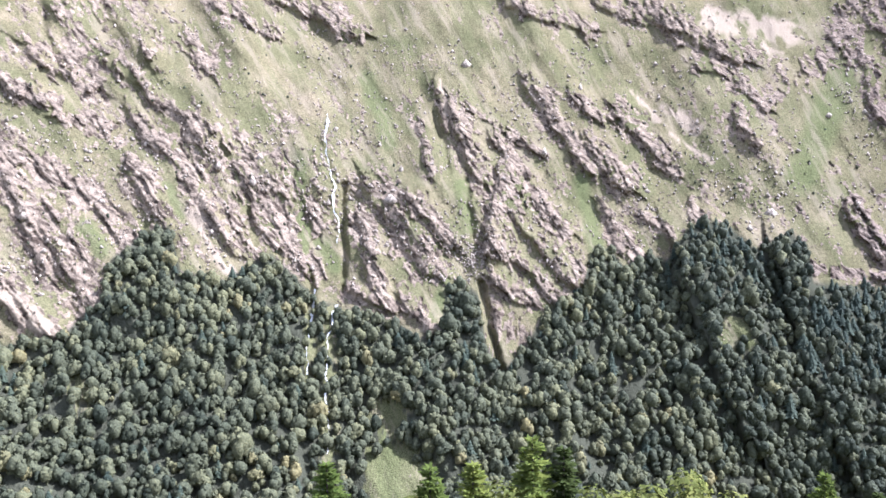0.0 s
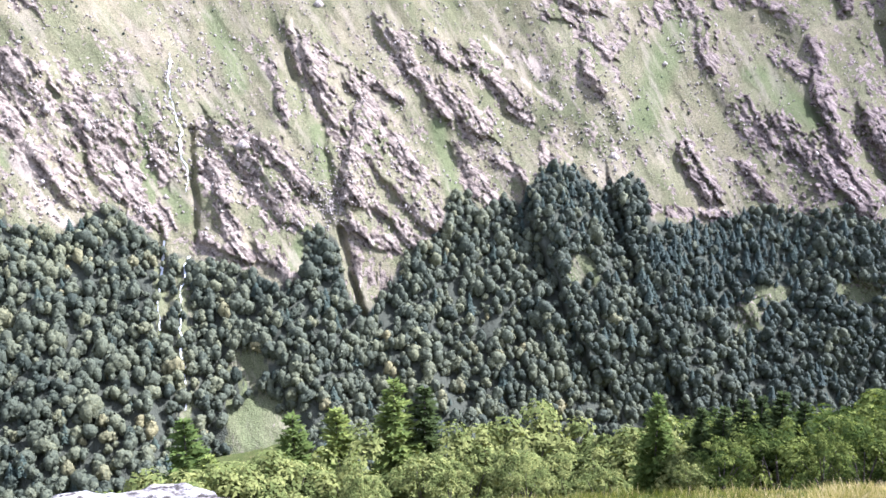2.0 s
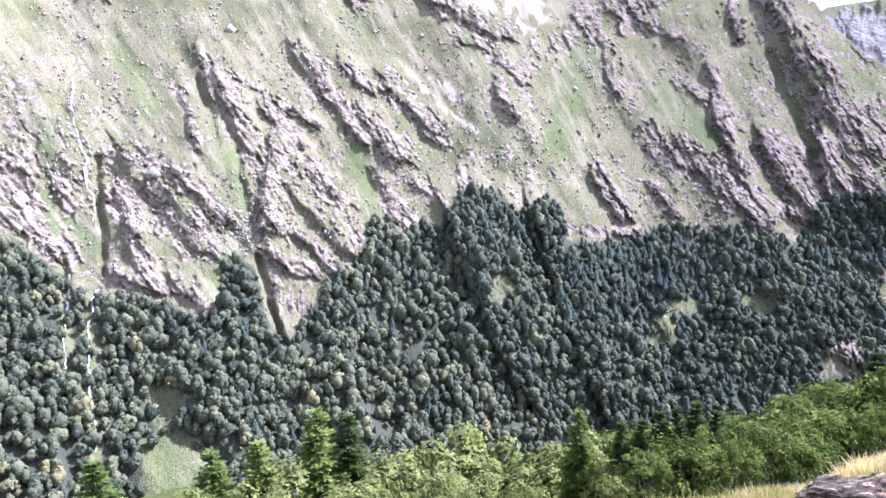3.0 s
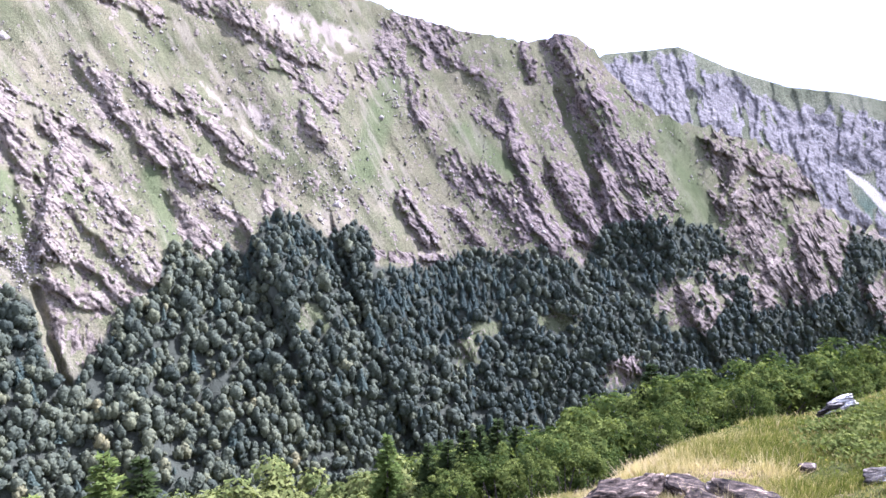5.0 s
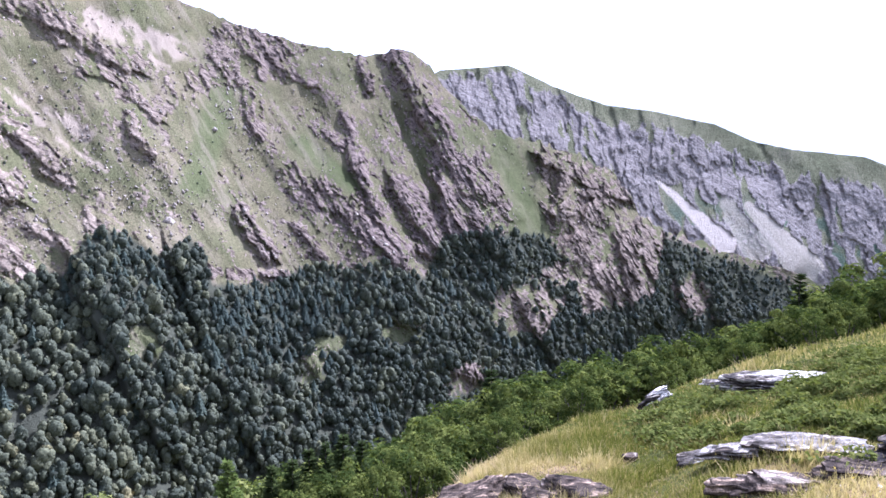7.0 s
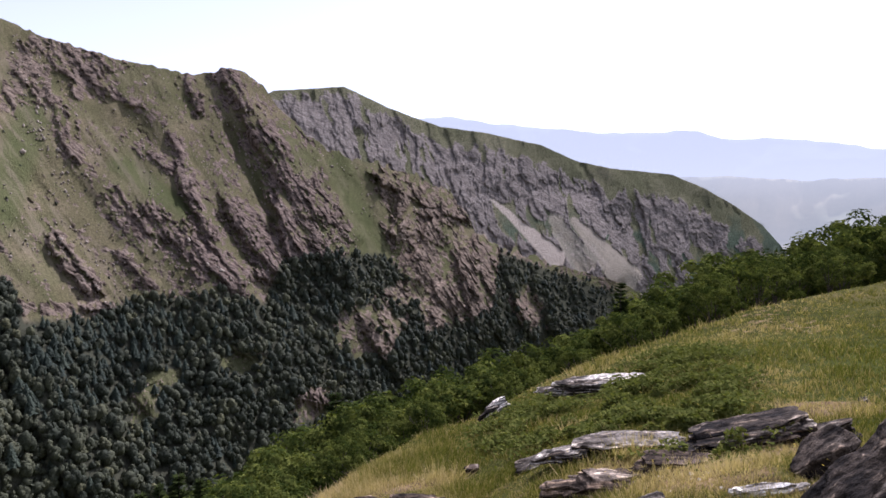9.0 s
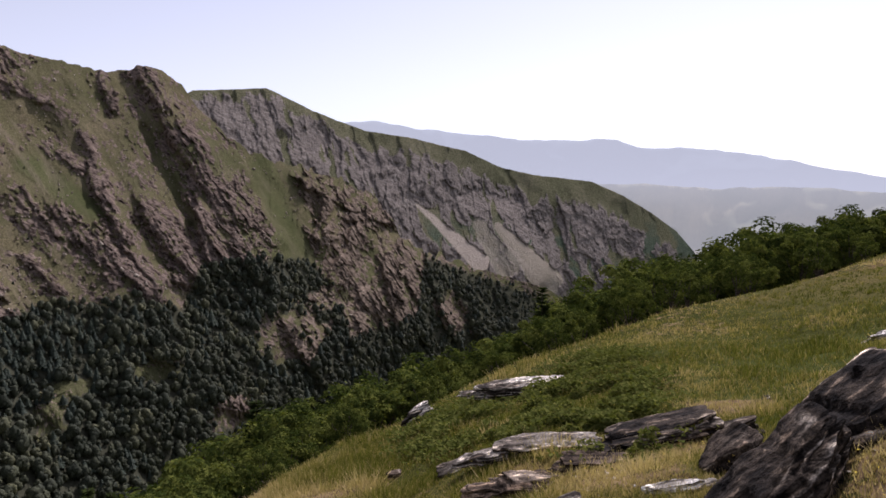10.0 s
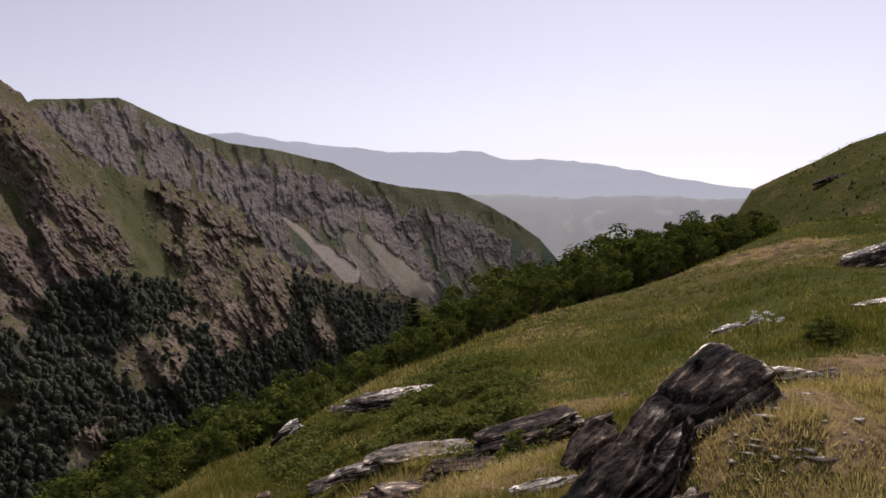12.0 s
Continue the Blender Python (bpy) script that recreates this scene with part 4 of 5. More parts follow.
planted("spruce_woods", "dark narrow spruces among the beech woods", [spire_template(i) for i in range(4)], places[spiky], size[spiky] * 1.05, tint[spiky], NEEDLES_FAR)

# scattered bushes on the open slope
n = 420
ba, be = RNG.uniform(-34, 58, n), RNG.uniform(-8, 8, n)
ok = (be > TREELINE(ba)) & (be < CREST(ba) - 0.6) & (fbm(ba * 0.4, be * 0.4, 6.2, 3) > 0.5)
ba, be = ba[ok], be[ok]
planted("slope_bushes", "small dark bushes scattered over the open slope", [broad_template(i + 20) for i in range(3)], mountain_point(ba, be)[0] - np.array([0, 0, 0.9]),
        RNG.uniform(0.14, 0.34, len(ba)), RNG.random(len(ba)) * 0.3, WOODS)


# ---- loose boulders on the turf ----
def pebble_template(seed):
    g = np.random.default_rng(seed)
    v = np.array([(1, 0, 0), (-1, 0, 0), (0, 1, 0), (0, -1, 0), (0, 0, 1), (0, 0, -1)], float) * g.uniform(0.6, 1.25, (6, 1)) + g.normal(size=(6, 3)) * 0.15
    return v, np.array([(0, 2, 4), (2, 1, 4), (1, 3, 4), (3, 0, 4), (2, 0, 5), (1, 2, 5), (3, 1, 5), (0, 3, 5)])


n = 26000
ba, be = RNG.uniform(-36, 56, n), RNG.uniform(-10, 11, n)
dens = 0.55 * step(0.45, 0.7, fbm(ba * 0.5, be * 0.5, 1.2, 4)) + 0.08
for a0, e0, a1, e1, w in ((22.5, 6.0, 24.5, -4.0, 2.6), (19.0, 2.0, 21.0, -3.0, 1.3), (-9.0, 9.0, -8.6, -5.0, 1.2), (28.5, 8.0, 30.0, 0.0, 1.6), (13.0, -1.0, 15.5, -6.0, 0.8)):
    dens = dens + 0.6 * step(1.0, 0.1, near_line(ba, be, a0, e0, a1, e1)[0] / w)
ok = (be > TREELINE(ba) + 0.2) & (be < CREST(ba) - 0.5) & (RNG.random(n) < dens)
ba, be = ba[ok], be[ok]
spread = np.exp(RNG.normal(size=len(ba)) * 0.5)
planted("scree_boulders", "pale loose boulders strewn over the mountain turf", [pebble_template(i) for i in range(6)], mountain_point(ba, be)[0] * 0.9985,
        spread * 0.85, RNG.random(len(ba)), SCREE_STONE)
n = 260
ba, be = RNG.normal(2.0, 0.9, n), RNG.normal(-7.6, 0.9, n)
planted("gully_boulders", "white boulders piled in a steep gully", [pebble_template(i + 9) for i in range(6)], mountain_point(ba, be)[0],
        RNG.uniform(0.5, 1.5, n), RNG.random(n), SCREE_STONE)
# a block the size of a hut at the foot of the scree
big = mountain_point(np.array([24.2]), np.array([-4.3]))[0][0]
bt, bf = pebble_template(40)
hut = tagged(new("boulder", mesh("boulder", bt * np.array([7, 5, 4.5]), bf, SCREE_STONE)), "huge dark grey boulder at the upper edge of the woods", "boulder")
hut.location = big

# ---- the mountain streams ----
for line in STREAMS:
    a, e = [], []
    for (a0, e0), (a1, e1) in zip(line, line[1:]):
        u = np.linspace(0, 1, 24, endpoint=False)
        a.append(a0 + (a1 - a0) * u)
        e.append(e0 + (e1 - e0) * u)
    a, e = np.concatenate(a), np.concatenate(e)
    a = a + (fbm(e * 1.1, 0.3, a[0], 3) - 0.5) * 0.7
    w = 0.007 + 0.34 * np.clip(fbm(e * 4.3, 0.7, 2.0, 4) - 0.45, 0, 1)
    rows = [mountain_point(a + s * w, e)[0] * 0.9955 for s in (-1, -0.3, 0.3, 1)]
    P = np.stack(rows, 1)
    tagged(new("stream", mesh("stream", P.reshape(-1, 3), grid_faces(*P.shape[:2]), WATER, True)), "white mountain stream falling through a gully", "stream", kind="structure")


# ---- trees and shrubs on the near hill ----
def tube(points, radii, sides=6):
    v, f = [], []
    for i, (p, r) in enumerate(zip(points, radii)):
        for k in range(sides):
            a = 2 * math.pi * k / sides
            v.append((p[0] + r * math.cos(a), p[1] + r * math.sin(a), p[2]))
        if i:
            o = (i - 1) * sides
            f += [(o + k, o + (k + 1) % sides, o + sides + (k + 1) % sides, o + sides + k) for k in range(sides)]
    return np.array(v, float), np.array(f)


def merge(pieces):
    V, F, base = [], [], 0
    for v, f in pieces:
        V.append(v)
        F.append(np.asarray(f) + base)
        base += len(v)
    return np.concatenate(V), np.concatenate(F)


def leaf_quads(c, d, g, size):
    """Pointed leaves at places c that face roughly along d."""
    n = len(c)
    d = d + g.normal(size=(n, 3)) * 0.3
    d /= np.linalg.norm(d, axis=1)[:, None]
    u = np.cross(d, g.normal(size=(n, 3)))
    u /= np.linalg.norm(u, axis=1)[:, None] + 1e-9
    w = np.cross(d, u)
    s = size * (0.6 + 0.8 * g.random((n, 1)))
    q = np.stack([c - u * s, c + w * s * 0.85 + u * s * 0.2, c + u * s * 1.1 - w * s * 0.5 - d * s * 0.2], 1)
    return q.reshape(-1, 3), np.arange(3 * n).reshape(-1, 3)


def broadleaf_tree(name, label, height, spread, seed, leaves=2600, leaf=0.094, foliage=None):
    g = np.random.default_rng(seed)
    top = tagged(new(name), label, "tree", "trees and shrubs below the meadow")
    limbs, tips = [], []
    for i in range(8):
        a, lean = g.random() * 6.28, (0.1 + 0.9 * g.random()) * spread * 0.55
        h = height * (0.55 + 0.35 * g.random()) * (1 - 0.25 * lean / spread)
        pts = [(math.cos(a) * lean * u ** 1.4, math.sin(a) * lean * u ** 1.4, h * u - 0.2) for u in np.linspace(0, 1, 6)]
        limbs.append(tube(pts, np.linspace(0.035, 0.008, 6) * height * 0.5, 5))
        tips += pts[2:]
    part("trunk", mesh("trunk", *merge(limbs), BARK, True), top)
    n = 46
    d = g.normal(size=(n, 3))
    d[:, 2] = d[:, 2] * 0.8 + 0.2
    d /= np.linalg.norm(d, axis=1)[:, None]
    cc = d * np.array([spread * 0.44, spread * 0.44, height * 0.38]) * (0.65 + 0.45 * g.random((n, 1))) + np.array([0, 0, height * 0.5])
    cc = np.concatenate([cc, np.array(tips)[g.integers(0, len(tips), 5)]])
    which = g.integers(0, len(cc), leaves)
    off = g.normal(size=(leaves, 3))
    off[:, 2] = np.where(g.random(leaves) < 0.88, abs(off[:, 2]), off[:, 2] * 0.5)
    off /= np.linalg.norm(off, axis=1)[:, None]
    rad = (0.055 + 0.06 * g.random(len(cc)))[which][:, None] * height
    c = cc[which] + off * rad * (0.8 + 0.35 * g.random((leaves, 1)) ** 2) * np.array([1.0, 1.0, 1.0])
    me = mesh("crown", *leaf_quads(c, off + np.array([0, 0, 0.5]), g, leaf), foliage or LEAVES)
    attribute(me, "tint", np.repeat(np.clip(0.1 + 0.5 * g.random(len(cc))[which] + 0.42 * g.random(leaves), 0, 1), 3))
    part("crown", me, top)
    return top


def fir_tree(name, label, height, spread, seed, foliage):
    g = np.random.default_rng(seed)
    top = tagged(new(name), label, "tree", "trees and shrubs below the meadow")
    part("trunk", mesh("trunk", *tube([(0, 0, z) for z in np.linspace(-0.3, height, 8)], np.linspace(0.02, 0.002, 8) * height, 7), BARK, True), top)
    c, u, w = [], [], []
    z = 0.05 * height
    while z < height * 0.985:
        f = z / height
        length = spread * 0.5 * ((1 - f) ** 0.75 + 0.04)
        for i in range(max(6, int(19 * (1 - f * 0.5)))):
            a = g.random() * 6.283
            L = length * (0.65 + 0.5 * g.random())
            droop = -0.15 + 0.5 * f + 0.15 * g.normal()
            k = max(3, int(L / 0.085))
            for q in np.linspace(0.12, 1, k):
                for side in (-1, 1):
                    da = a + side * (0.55 + 0.2 * g.random())
                    p = np.array([math.cos(a) * L * q, math.sin(a) * L * q, z + droop * L * q - 0.12 * L * q * q])
                    s = 0.075 + 0.08 * (1 - q) * min(L, 1.2) + 0.03 * g.random()
                    dv = np.array([math.cos(da), math.sin(da), droop * 0.5 + 0.15 * g.normal()]) * s
                    c.append(p + dv)
                    u.append(dv)
                    w.append(np.array([-math.sin(da), math.cos(da), 0.5 * g.normal()]) * 0.055)
        z += height * 0.026 * (0.8 + 0.4 * g.random())
    c, u, w = np.array(c), np.array(u), np.array(w)
    q = np.stack([c - u + w, c - u - w, c + u], 1).reshape(-1, 3)
    part("crown", mesh("crown", q, np.arange(len(q)).reshape(-1, 3), foliage), top)
    return top


def stand_at(az, r, top_el):
    a = radians(az)
    x, y = r * math.sin(a), r * math.cos(a)
    z = float(ground(x, y))
    return Vector((x, y, z)), r * math.tan(radians(top_el)) - z


SHRUBS = [broadleaf_tree("beech_shrub", lab, 5.0, sp, 100 + i, lv) for i, (sp, lv, lab) in enumerate(
    ((3.8, 4300, "bushy young beech with bright green leaves"), (4.4, 4500, "broad green beech shrub on the hillside"), (3.2, 3900, "upright leafy beech on the slope below the meadow"),
     (4.8, 4700, "wide rounded beech shrub with dense leaves"), (3.6, 4200, "young beech with an uneven crown")))]
HAZELS = [broadleaf_tree("hazel_shrub", lab, 5.0, sp, 120 + i, lv, 0.094, HAZEL) for i, (sp, lv, lab) in enumerate(
    ((3.8, 4300, "sunlit yellow-green hazel shrub below the meadow"), (4.6, 4700, "broad light green hazel bush on the slope"), (3.2, 3900, "upright light green shrub beside the firs")))]
FIRS = [fir_tree("fir", "bright green young fir below the meadow", 6.0, 3.0, 31, NEEDLES), fir_tree("fir", "slender dark green fir below the meadow", 6.0, 2.2, 32, DARK_NEEDLES)]


def plant(template, place, height, g, unit):
    s = height / unit
    m = Matrix.Translation(place) @ Matrix.Rotation(g.random() * 6.28, 4, "Z")
    ob = copy_thing(template, m)
    ob.matrix_basis = m @ Matrix.Diagonal((s * g.uniform(0.85, 1.15), s * g.uniform(0.85, 1.15), s, 1))
    return ob


G = random.Random(3)
# The fir at bearing 9.3 takes the dark needles as painted shade.
for az, r, el, kind in ((-9.8, 21, -22.7, 0), (6.8, 22, -21.3, 0), (9.3, 22.5, -21.8, 1), (-8.2, 20, -25.5, 0), (-1.5, 22, -23.4, 0), (2.0, 23, -23.2, 0), (37, 20.5, -20.4, 1), (34.3, 20, -21.3, 1),
                        (35.6, 20, -20.9, 1), (33.0, 19.5, -22.0, 1), (38.5, 21, -20.9, 1), (31.4, 19.5, -22.3, 1), (28.1, 19.5, -21.7, 0), (71.0, 31, -7.2, 1), (48.8, 26, -15.6, 1)):
    p, h = stand_at(az, r, el)
    plant(FIRS[kind], p, min(h, 9), G, 6.0)
for az, r, el in ((-13.2, 14, -24.6), (-11.7, 14, -25.9), (4.4, 21, -24.2), (11.8, 21, -24.4), (14.5, 22, -24.0), (16.9, 23, -23.3), (19.6, 24, -22.5), (22, 23, -23.6), (24.3, 22, -24.3),
                  (28.0, 24, -22.3), (26.0, 23, -23.6), (30.5, 23, -23.8), (-6.6, 15, -25.4), (-4.8, 15.5, -25.6), (-3.0, 16, -24.8), (0.5, 17, -25.2), (10.5, 19, -26.0), (17.8, 19, -26.0), (21, 18.5, -26.4), (13, 18.5, -26.4)):
    p, h = stand_at(az, r, el)
    plant(HAZELS[G.randrange(3)], p, min(h, 8), G, 5.3)
for row in range(8):
    az = 2.0 + G.random() * 3 if row < 3 else 30.0 + G.random() * 3
    while az < 97.5:
        r = float(EDGE_R(az)) * (1.0 + 0.012 * row) + 2.0 + 2.7 * row + G.uniform(-1, 1)
        p, h = stand_at(az, r, float(BELT_TOP(az)) + (0.1 if row > 3 else -(5 - row) * 0.42) - G.random() * (0.9 if az > 31 else 2.6))
        if h > 0.9:
            plant(SHRUBS[G.randrange(5)] if az > 31 + G.uniform(-2, 3) else HAZELS[G.randrange(3)], p, min(h, 8.5), G, 5.2)
        az += math.degrees(1.8 / r) * G.uniform(0.8, 1.3)
for ob in (*SHRUBS, *FIRS, *HAZELS):
    p, h = stand_at(G.uniform(60, 80), 50, -12)
    ob.location = p


# ---- outcrops and stones of the near hill ----
def block_mesh(g, n, length, depth, height, bed, corner=9.0, cuts=12):
    """A broken block of bedded rock: faces of its own, beds weathered back to different depths, open joints; z across the beds."""
    u = np.linspace(-1, 1, n + 1)
    A, B = np.meshgrid(u, u, indexing="ij")
    V, F = [], []
    for axis in range(3):
        for sign in (-1, 1):
            q = np.zeros((n + 1, n + 1, 3))
            q[..., axis], q[..., (axis + 1) % 3], q[..., (axis + 2) % 3] = sign, A, B
            F.append(grid_faces(n + 1, n + 1, sign > 0) + len(V) * (n + 1) ** 2)
            V.append(q.reshape(-1, 3))
    p, weld = np.unique(np.round(np.concatenate(V), 5), axis=0, return_inverse=True)
    F = weld.reshape(-1)[np.concatenate(F)]
    p = p / (np.sum(abs(p) ** corner, 1) ** (1 / corner))[:, None]
    for k in range(cuts):
        c = g.normal(size=3) * np.array([1.0, 1.0, 0.6])
        c /= np.linalg.norm(c)
        over = np.maximum(p @ c - g.uniform(0.8, 1.12), 0)
        p = p - over[:, None] * c
    o = g.uniform(0, 50, 3)
    size = np.array([length, depth, height]) / 2
    w = p * size
    z = w[:, 2] / bed + 1.1 * (fbm(w[:, 0] * 2.2 + o[0], w[:, 1] * 2.2, o[2], 3) - 0.5)
    k = np.floor(z).astype(int)
    depths = g.random(128)
    back = depths[k % 128] * 0.17 + 0.05 * step(0.2, 0.0, z - k)
    chip = vnoise(w[:, 0] * 5 + o[0] + 3.3 * k, w[:, 1] * 5 + o[1], k * 0.7)
    back = back + 0.13 * step(0.45, 0.6, chip)
    turned = np.arctan2(p[:, 1], p[:, 0])
    back = back + 0.5 * np.maximum(vnoise(2.2 * np.cos(turned) + o[0] + 5.7 * k, 2.2 * np.sin(turned) + o[1], k * 1.3) - 0.5, 0)
    flat = np.clip(abs(p[:, 2]), 0, 1) ** 6
    taper = g.uniform(0.05, 0.5)
    reach = min(length, depth)
    w[:, 2] = (w[:, 2] + 0.5 * height) * (1 - taper * (0.5 - 0.5 * p[:, 0])) - 0.5 * height
    w[:, :2] *= (1 - back * (1 - flat) * min(0.55 / max(reach, 0.2), 1.2))[:, None]
    w[:, 2] += flat * np.sign(p[:, 2]) * bed * (0.6 * np.round(3.0 * fbm(w[:, 0] * 2.6 + o[1], w[:, 1] * 2.6, 4.1, 3)) - 0.9)
    rough = 0.010 + 0.016 * min(reach, 1.2)
    for ax in range(3):
        w[:, ax] += rough * (fbm(w[:, 0] * 6 + o[ax], w[:, 1] * 6, w[:, 2] * 11 + 7.7 * ax, 4, 0.6) - 0.5) * 2
    # Upper lip of each bed, painted pale where the sun would catch it.
    lit_lip = step(0.62, 0.92, z - k) * step(0.4, 0.6, vnoise(w[:, 0] * 3 + o[1], w[:, 1] * 3, k * 0.9))
    return w, F, g.random(128)[k % 128], lit_lip


def schist(name, label, az, el, length, depth, height, dip, layers, seed, mat, turn=0.0, sink=0.3, bleach_and_sun=0.3, pieces=0):
    """An outcrop of tilted, broken beds, set on the hill where that line of sight meets it."""
    g = np.random.default_rng(seed)
    top = tagged(new(name), label, "rock")
    count = pieces or 1 if pieces or length < 0.3 else 2 if length < 0.7 else 3 if length < 2 else 4
    for b in range(count):
        f = 1.0 if b == 0 else g.uniform(0.4, 0.62)
        n = 40 if length * f > 1.0 else 24 if length * f > 0.5 else 12 if length * f > 0.25 else 7
        thick = height * (1.0 if b == 0 else g.uniform(0.5, 0.85))
        v, faces, tone, lit_lip = block_mesh(g, n, length * f, depth * (1.0 if b == 0 else g.uniform(0.5, 0.8)), thick, max(thick / (layers + 1.5), 0.018))
        if b:
            a, tilt = g.uniform(-0.5, 0.5), g.normal() * 0.1
            v = v @ np.array([[math.cos(a), math.sin(a), 0], [-math.sin(a), math.cos(a), 0], [0, 0, 1]])
            v[:, 2] += v[:, 0] * tilt
            v += np.array([(1 if b % 2 else -1) * g.uniform(0.36, 0.52) * length, g.uniform(-0.4, 0.1) * depth, -0.5 * height + 0.42 * thick])
        v[:, 2] += 0.5 * height
        me = mesh("slab", v, faces, mat)
        # Tops and lips paler than the sides: bleaching plus sunlight painted into the tone.
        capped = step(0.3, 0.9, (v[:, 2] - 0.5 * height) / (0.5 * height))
        attribute(me, "bed", np.clip(tone * np.where(tone > 0.66, 0.6, 0.35) * (1.0 if bleach_and_sun > 0.1 else 0.5) + 1.2 * bleach_and_sun * capped + 0.55 * lit_lip, 0, 1))
        part("slab", me, top)
    p = spot(az, el)
    top.matrix_world = Matrix.Translation(p - Vector((0, 0, sink * height))) @ Matrix.Rotation(radians(-az + turn), 4, "Z") @ Matrix.Rotation(radians(g.uniform(-5, 5)), 4, "X") @ Matrix.Rotation(radians(-dip), 4, "Y")
    return top


OUTCROP = "weathered grey schist outcrop split into thin slabs in the grass"
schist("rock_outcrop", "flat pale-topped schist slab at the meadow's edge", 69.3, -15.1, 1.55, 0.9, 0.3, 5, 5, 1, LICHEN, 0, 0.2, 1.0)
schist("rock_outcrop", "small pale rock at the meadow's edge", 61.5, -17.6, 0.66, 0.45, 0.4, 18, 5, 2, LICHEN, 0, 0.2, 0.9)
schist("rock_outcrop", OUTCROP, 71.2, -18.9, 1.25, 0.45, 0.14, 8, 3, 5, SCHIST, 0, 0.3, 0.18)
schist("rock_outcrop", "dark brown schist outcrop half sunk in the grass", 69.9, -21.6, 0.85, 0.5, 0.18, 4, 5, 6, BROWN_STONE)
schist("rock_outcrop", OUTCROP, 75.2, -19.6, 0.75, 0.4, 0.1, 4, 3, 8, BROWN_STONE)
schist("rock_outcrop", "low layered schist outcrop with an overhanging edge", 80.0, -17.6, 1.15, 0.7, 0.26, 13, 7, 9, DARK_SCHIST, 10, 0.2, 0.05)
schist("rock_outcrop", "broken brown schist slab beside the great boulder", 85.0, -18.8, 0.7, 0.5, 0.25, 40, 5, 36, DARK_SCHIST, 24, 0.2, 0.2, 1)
schist("great_boulder", "large dark tilted schist boulder with a pale top", 92.6, -15.7, 1.25, 1.0, 0.46, 33, 7, 43, DARK_SCHIST, 24, 0.35, 0.2, 1)
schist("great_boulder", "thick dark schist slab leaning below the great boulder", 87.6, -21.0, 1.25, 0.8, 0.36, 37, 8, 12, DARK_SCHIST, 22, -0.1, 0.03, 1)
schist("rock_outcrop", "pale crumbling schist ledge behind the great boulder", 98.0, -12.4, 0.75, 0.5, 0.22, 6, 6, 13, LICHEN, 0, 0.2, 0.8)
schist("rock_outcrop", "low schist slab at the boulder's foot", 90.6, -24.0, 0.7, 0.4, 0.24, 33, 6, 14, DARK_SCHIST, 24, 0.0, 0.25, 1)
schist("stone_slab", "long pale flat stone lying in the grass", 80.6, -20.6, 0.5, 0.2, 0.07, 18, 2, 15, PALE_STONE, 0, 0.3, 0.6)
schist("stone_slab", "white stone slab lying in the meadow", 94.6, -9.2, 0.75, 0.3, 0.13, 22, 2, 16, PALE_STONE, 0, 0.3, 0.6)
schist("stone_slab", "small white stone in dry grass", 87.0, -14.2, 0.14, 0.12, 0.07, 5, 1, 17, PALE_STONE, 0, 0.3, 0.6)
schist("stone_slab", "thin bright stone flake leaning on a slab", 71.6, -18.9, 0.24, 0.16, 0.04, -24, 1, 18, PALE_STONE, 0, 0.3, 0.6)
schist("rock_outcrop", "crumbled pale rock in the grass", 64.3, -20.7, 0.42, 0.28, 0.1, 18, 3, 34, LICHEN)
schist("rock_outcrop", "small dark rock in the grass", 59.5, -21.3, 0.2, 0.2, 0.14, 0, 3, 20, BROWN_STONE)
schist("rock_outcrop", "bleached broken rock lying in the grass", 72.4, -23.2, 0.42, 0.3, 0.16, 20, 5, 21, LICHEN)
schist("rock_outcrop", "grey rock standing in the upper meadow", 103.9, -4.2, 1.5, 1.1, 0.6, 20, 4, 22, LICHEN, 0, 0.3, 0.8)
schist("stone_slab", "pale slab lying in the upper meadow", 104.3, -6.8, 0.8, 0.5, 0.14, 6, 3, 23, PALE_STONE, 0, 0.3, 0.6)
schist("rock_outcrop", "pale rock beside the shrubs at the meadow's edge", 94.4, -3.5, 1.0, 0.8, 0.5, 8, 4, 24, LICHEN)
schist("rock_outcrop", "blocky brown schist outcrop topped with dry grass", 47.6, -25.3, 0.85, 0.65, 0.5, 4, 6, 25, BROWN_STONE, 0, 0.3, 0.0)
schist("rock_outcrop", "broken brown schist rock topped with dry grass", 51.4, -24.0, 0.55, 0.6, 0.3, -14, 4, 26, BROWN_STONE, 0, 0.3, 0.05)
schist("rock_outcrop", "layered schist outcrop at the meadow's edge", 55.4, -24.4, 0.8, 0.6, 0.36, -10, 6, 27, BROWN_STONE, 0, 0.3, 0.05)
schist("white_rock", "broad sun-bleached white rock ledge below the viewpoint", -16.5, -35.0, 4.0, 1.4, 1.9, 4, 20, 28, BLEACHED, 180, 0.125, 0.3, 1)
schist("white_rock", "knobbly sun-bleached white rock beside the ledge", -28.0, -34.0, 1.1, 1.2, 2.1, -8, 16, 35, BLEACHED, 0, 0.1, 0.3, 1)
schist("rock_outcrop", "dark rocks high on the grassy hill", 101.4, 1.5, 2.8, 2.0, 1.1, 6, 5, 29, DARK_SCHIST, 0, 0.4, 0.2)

# low dark bushes on the upper hillside
n = 110
ba, br = RNG.normal(102, 2.2, n), RNG.uniform(60, 108, n)
bx, by = br * np.sin(np.radians(ba)), br * np.cos(np.radians(ba))
planted("hill_bushes", "low dark bushes dotted over the upper hillside", [broad_template(i + 30) for i in range(3)], np.stack([bx, by, ground(bx, by) - 0.1], -1), RNG.uniform(0.015, 0.04, n), RNG.random(n) * 0.3, WOODS)

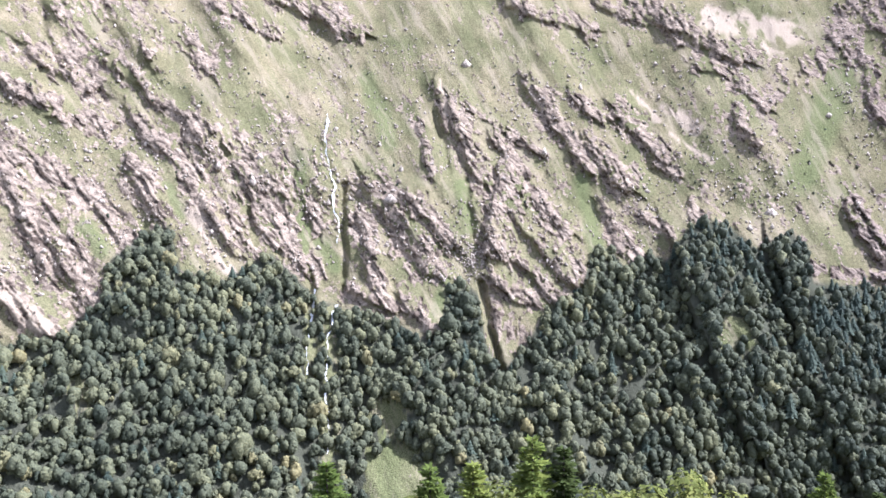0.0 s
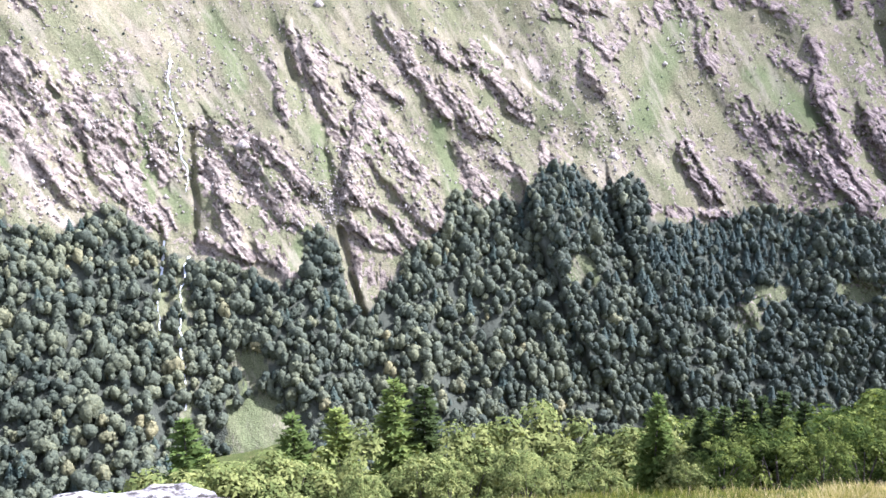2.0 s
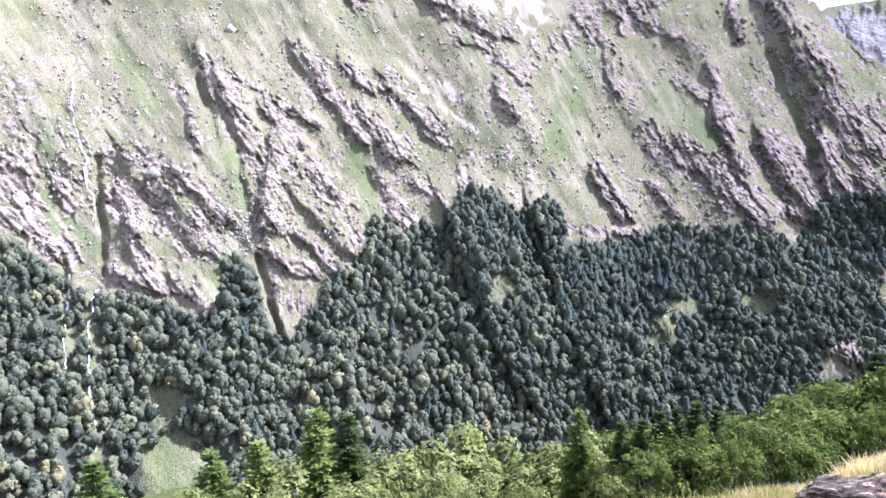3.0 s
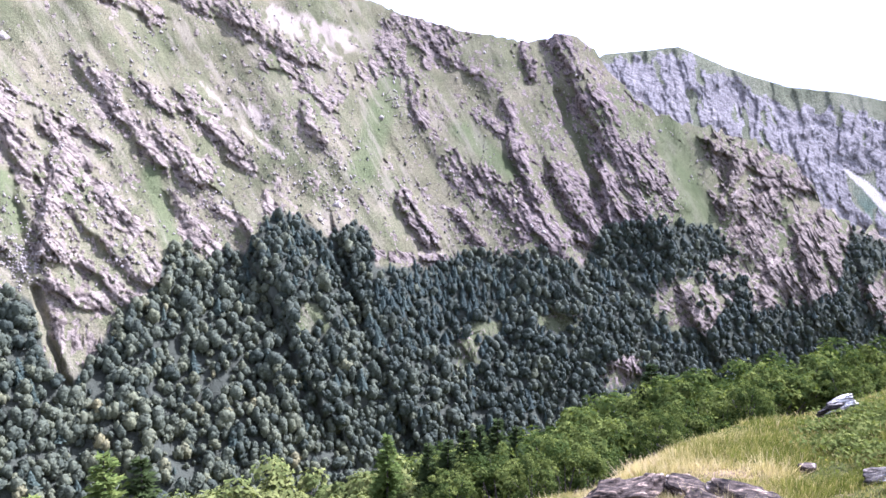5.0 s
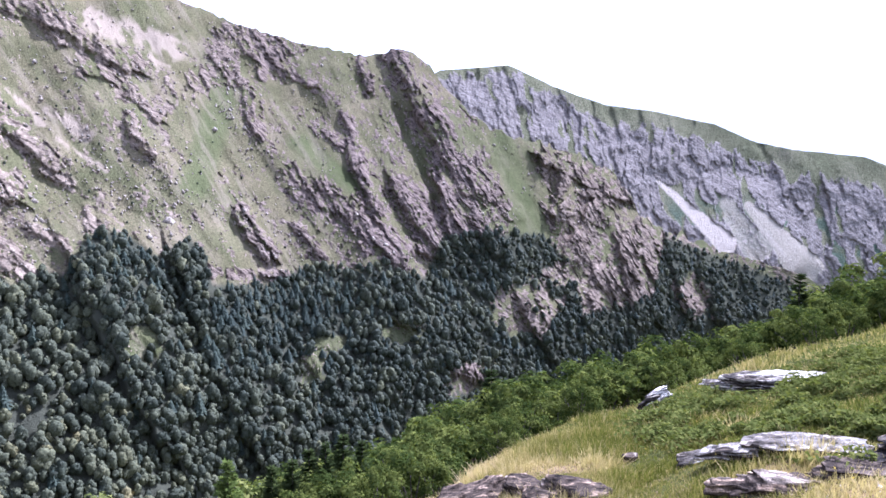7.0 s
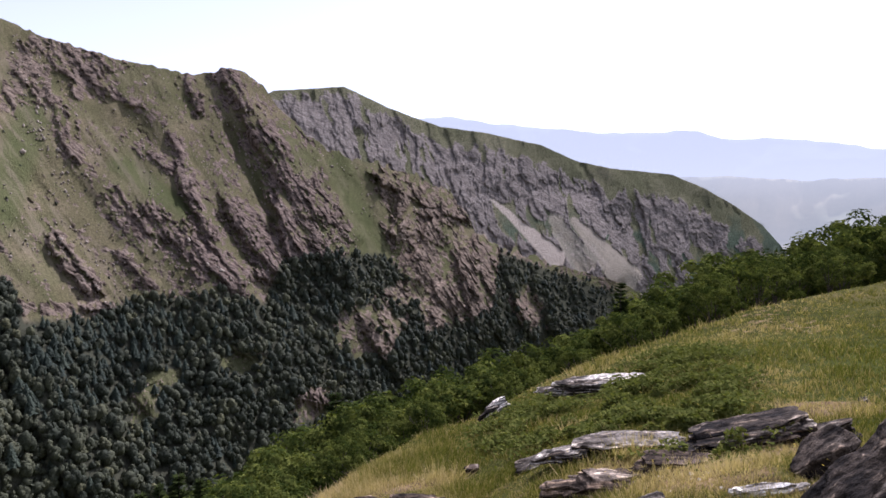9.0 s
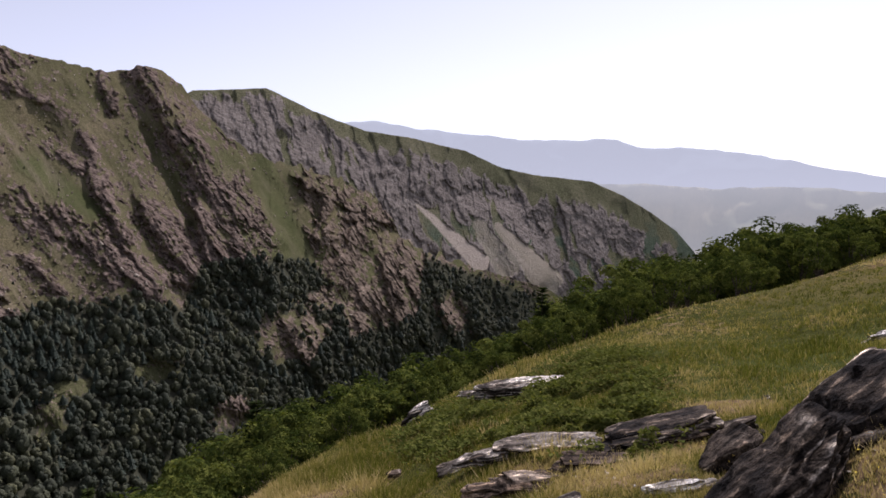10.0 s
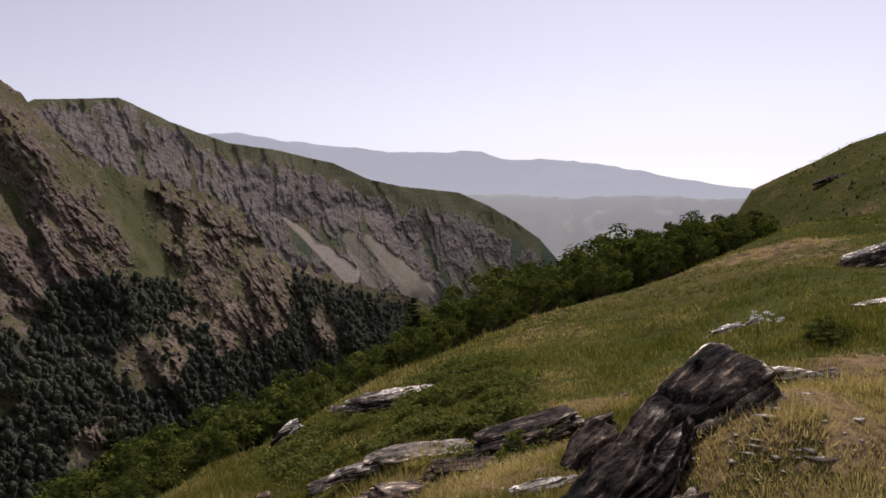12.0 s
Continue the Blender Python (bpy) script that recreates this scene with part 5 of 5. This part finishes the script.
# loose chips round the outcrops
n = 150
ca, ce = np.concatenate([RNG.normal(97, 2.6, 90), RNG.normal(74, 4, 60)]), np.concatenate([RNG.normal(-15.5, 1.8, 90), RNG.normal(-20, 1.6, 60)])
cp = np.array([spot(a, min(e, -6)) for a, e in zip(ca, ce)])
planted("stone_chips", "loose pale schist chips on bare soil", [(pebble_template(i + 60)[0] * np.array([1.7, 1.0, 0.05]), pebble_template(0)[1]) for i in range(5)], cp, np.exp(RNG.normal(size=n) * 0.55) * 0.021, RNG.random(n), CHIP_STONE)


# ---- meadow grass, straw tufts and juniper mats ----
n, each = 66000, 7
az = np.where(RNG.random(n) < 0.86, RNG.uniform(40, 109, n), RNG.uniform(-30, 40, n))
re, te = EDGE_R(az), np.tan(np.radians(EDGE_EL(az)))
low = np.tan(np.radians(np.minimum(EDGE_EL(az) - 2, -27.0)))
r = EYE / (te + EYE / re - (te * 1.0 + (low - te) * RNG.random(n) ** 1.1)) * RNG.uniform(0.97, 1.03, n)
keep = (r > 2.6) & (r < re * 1.04)
az = np.radians(np.concatenate([az[keep], RNG.uniform(92, 109, 9000)]))
r = np.concatenate([r[keep], RNG.uniform(28, 110, 9000)])
x, y = r * np.sin(az), r * np.cos(az)
bare = dryness(x, y)
kept = RNG.random(len(x)) > 0.25 * step(0.5, 0.95, bare)
x, y, r, az, bare = x[kept], y[kept], r[kept], az[kept], bare[kept]
rim = step(0.75, 1.0, r / EDGE_R(np.degrees(az)))
straw = 1.2 * (fbm(x * 0.35, y * 0.35, 7.7, 4) - 0.35) + 0.6 * (fbm(x * 1.3, y * 1.3, 2.7, 3) - 0.5) + 0.85 * bare - 0.07 + 0.22 * rim * (r < 32) - 0.25 * step(34, 60, r) + 0.14 * RNG.normal(size=len(x))
tall = (0.025 + 0.15 * fbm(x * 1.2, y * 1.2, 4.0, 3) ** 1.5) * RNG.uniform(0.6, 1.5, len(x)) * (1 - 0.45 * bare + 1.1 * bare * step(0.5, 0.7, fbm(x * 2.6, y * 2.6, 8.4, 2)))
rep = lambda q: np.repeat(q, each)
out_a, out_r = RNG.random(len(x) * each) * 2 * np.pi, abs(RNG.normal(size=len(x) * each))
bx, by = rep(x) + np.cos(out_a) * out_r * 0.075, rep(y) + np.sin(out_a) * out_r * 0.075
h = rep(tall) * RNG.uniform(0.45, 1.25, len(bx))
lean = RNG.uniform(0.2, 1.1, len(bx)) * np.minimum(out_r, 1.3)
base = np.stack([bx, by, ground(bx, by) - 0.015], -1)
face = RNG.random(len(bx)) * 2 * np.pi
across = np.stack([np.cos(face), np.sin(face), np.zeros(len(bx))], -1) * (0.0022 + 0.0005 * rep(r))[:, None]
tip = base + np.stack([np.cos(out_a) * lean * h, np.sin(out_a) * lean * h, h], -1)
q = np.stack([base - across, base + across, tip], 1).reshape(-1, 3)
me = mesh("meadow_grass", q, np.arange(len(q)).reshape(-1, 3), GRASS)
blade = rep(straw + 0.13 * RNG.normal(size=len(x))) + 0.2 * RNG.normal(size=len(bx))
attribute(me, "tint", np.clip(np.stack([blade - 0.3, blade - 0.3, blade + 0.25], 1), 0, 1))
tagged(new("meadow_grass", me), "green and straw-coloured meadow grass in tufts", "grass", kind="stuff")

ja, je = RNG.uniform(60, 79, 2600), RNG.uniform(-19.5, -12.2, 2600)
ok = (fbm(ja * 0.22, je * 0.45, 3.0, 3) > 0.5) & (je < EDGE_EL(ja) - 0.6)
seeds = np.array([spot(a, e) for a, e in zip(ja[ok], je[ok])])
c = np.repeat(seeds, 34, 0)
off = RNG.normal(size=c.shape) * np.array([0.2, 0.2, 0.0])
c = c + off
c[:, 2] = ground(c[:, 0], c[:, 1]) + 0.01 + 0.18 * RNG.random(len(c)) ** 0.7 * step(0.35, 0.6, fbm(c[:, 0] * 2.4, c[:, 1] * 2.4, 1.0, 2))
g5 = np.random.default_rng(55)
v, f = leaf_quads(c, np.tile([0.0, 0.0, 1.0], (len(c), 1)) + g5.normal(size=c.shape) * 0.4, g5, 0.03)
tagged(new("juniper_mat", mesh("juniper_mat", v, f, JUNIPER)), "low dark green juniper mats creeping between the stones", "juniper", kind="stuff")


# ---- single plants of the meadow ----
m, t, b = material("umbel_white", 0.8, 0.1)
b.inputs["Base Color"].default_value = (0.72, 0.74, 0.66, 1)
UMBEL = m
m, t, b = material("flower_yellow", 0.7, 0.1)
b.inputs["Base Color"].default_value = (0.7, 0.5, 0.05, 1)
YELLOW = m


def hogweed(az, el, height, seed):
    g = np.random.default_rng(seed)
    top = tagged(new("hogweed"), "white-flowered hogweed standing in the meadow", "plant")
    stems, heads = [tube([(0, 0, 0), (0.01, 0, height * 0.5), (0.02, 0.01, height * 0.8)], (0.008, 0.006, 0.004), 5)], []
    for k in range(7):
        a, q = k * 0.9 + g.random(), 0.05 + 0.12 * g.random()
        tip = (0.02 + q * math.cos(a), 0.01 + q * math.sin(a), height * (0.75 + 0.35 * g.random()))
        stems.append(tube([(0.02, 0.01, height * 0.75), tip], (0.004, 0.002), 4))
        heads.append(tip)
    part("stem", mesh("stem", *merge(stems), JUNIPER, True), top)
    for tip in heads:
        c = np.array(tip) + g.normal(size=(60, 3)) * np.array([0.022, 0.022, 0.009])
        part("umbel", mesh("umbel", *leaf_quads(c, np.tile([0.0, 0.0, 1.0], (60, 1)), g, 0.008), UMBEL), top)
    top.location = spot(az, el)


hogweed(96.4, -9.6, 0.34, 71)
hogweed(97.3, -9.4, 0.26, 72)
for a, e, h in ((100.2, -9.7, 0.36), (100.7, -9.6, 0.42), (101.0, -9.8, 0.3)):
    bush = plant(SHRUBS[1], spot(a, e) - Vector((0, 0, 0.1)), h, G, 5.0)
    bush.matrix_basis = bush.matrix_basis @ Matrix.Diagonal((1.5, 1.5, 1.0, 1))
fa, fe = RNG.uniform(60, 104, 260), RNG.uniform(-22, -6, 260)
ok = fe < EDGE_EL(fa) - 1.0
c = np.array([spot(a, e) for a, e in zip(fa[ok], fe[ok])]) + np.array([0, 0, 0.14])
tagged(new("meadow_flowers", mesh("meadow_flowers", *leaf_quads(c, np.tile([0.0, 0.0, 1.0], (len(c), 1)), g5, 0.009), YELLOW)), "small yellow flowers scattered through the meadow", "flowers", kind="stuff")
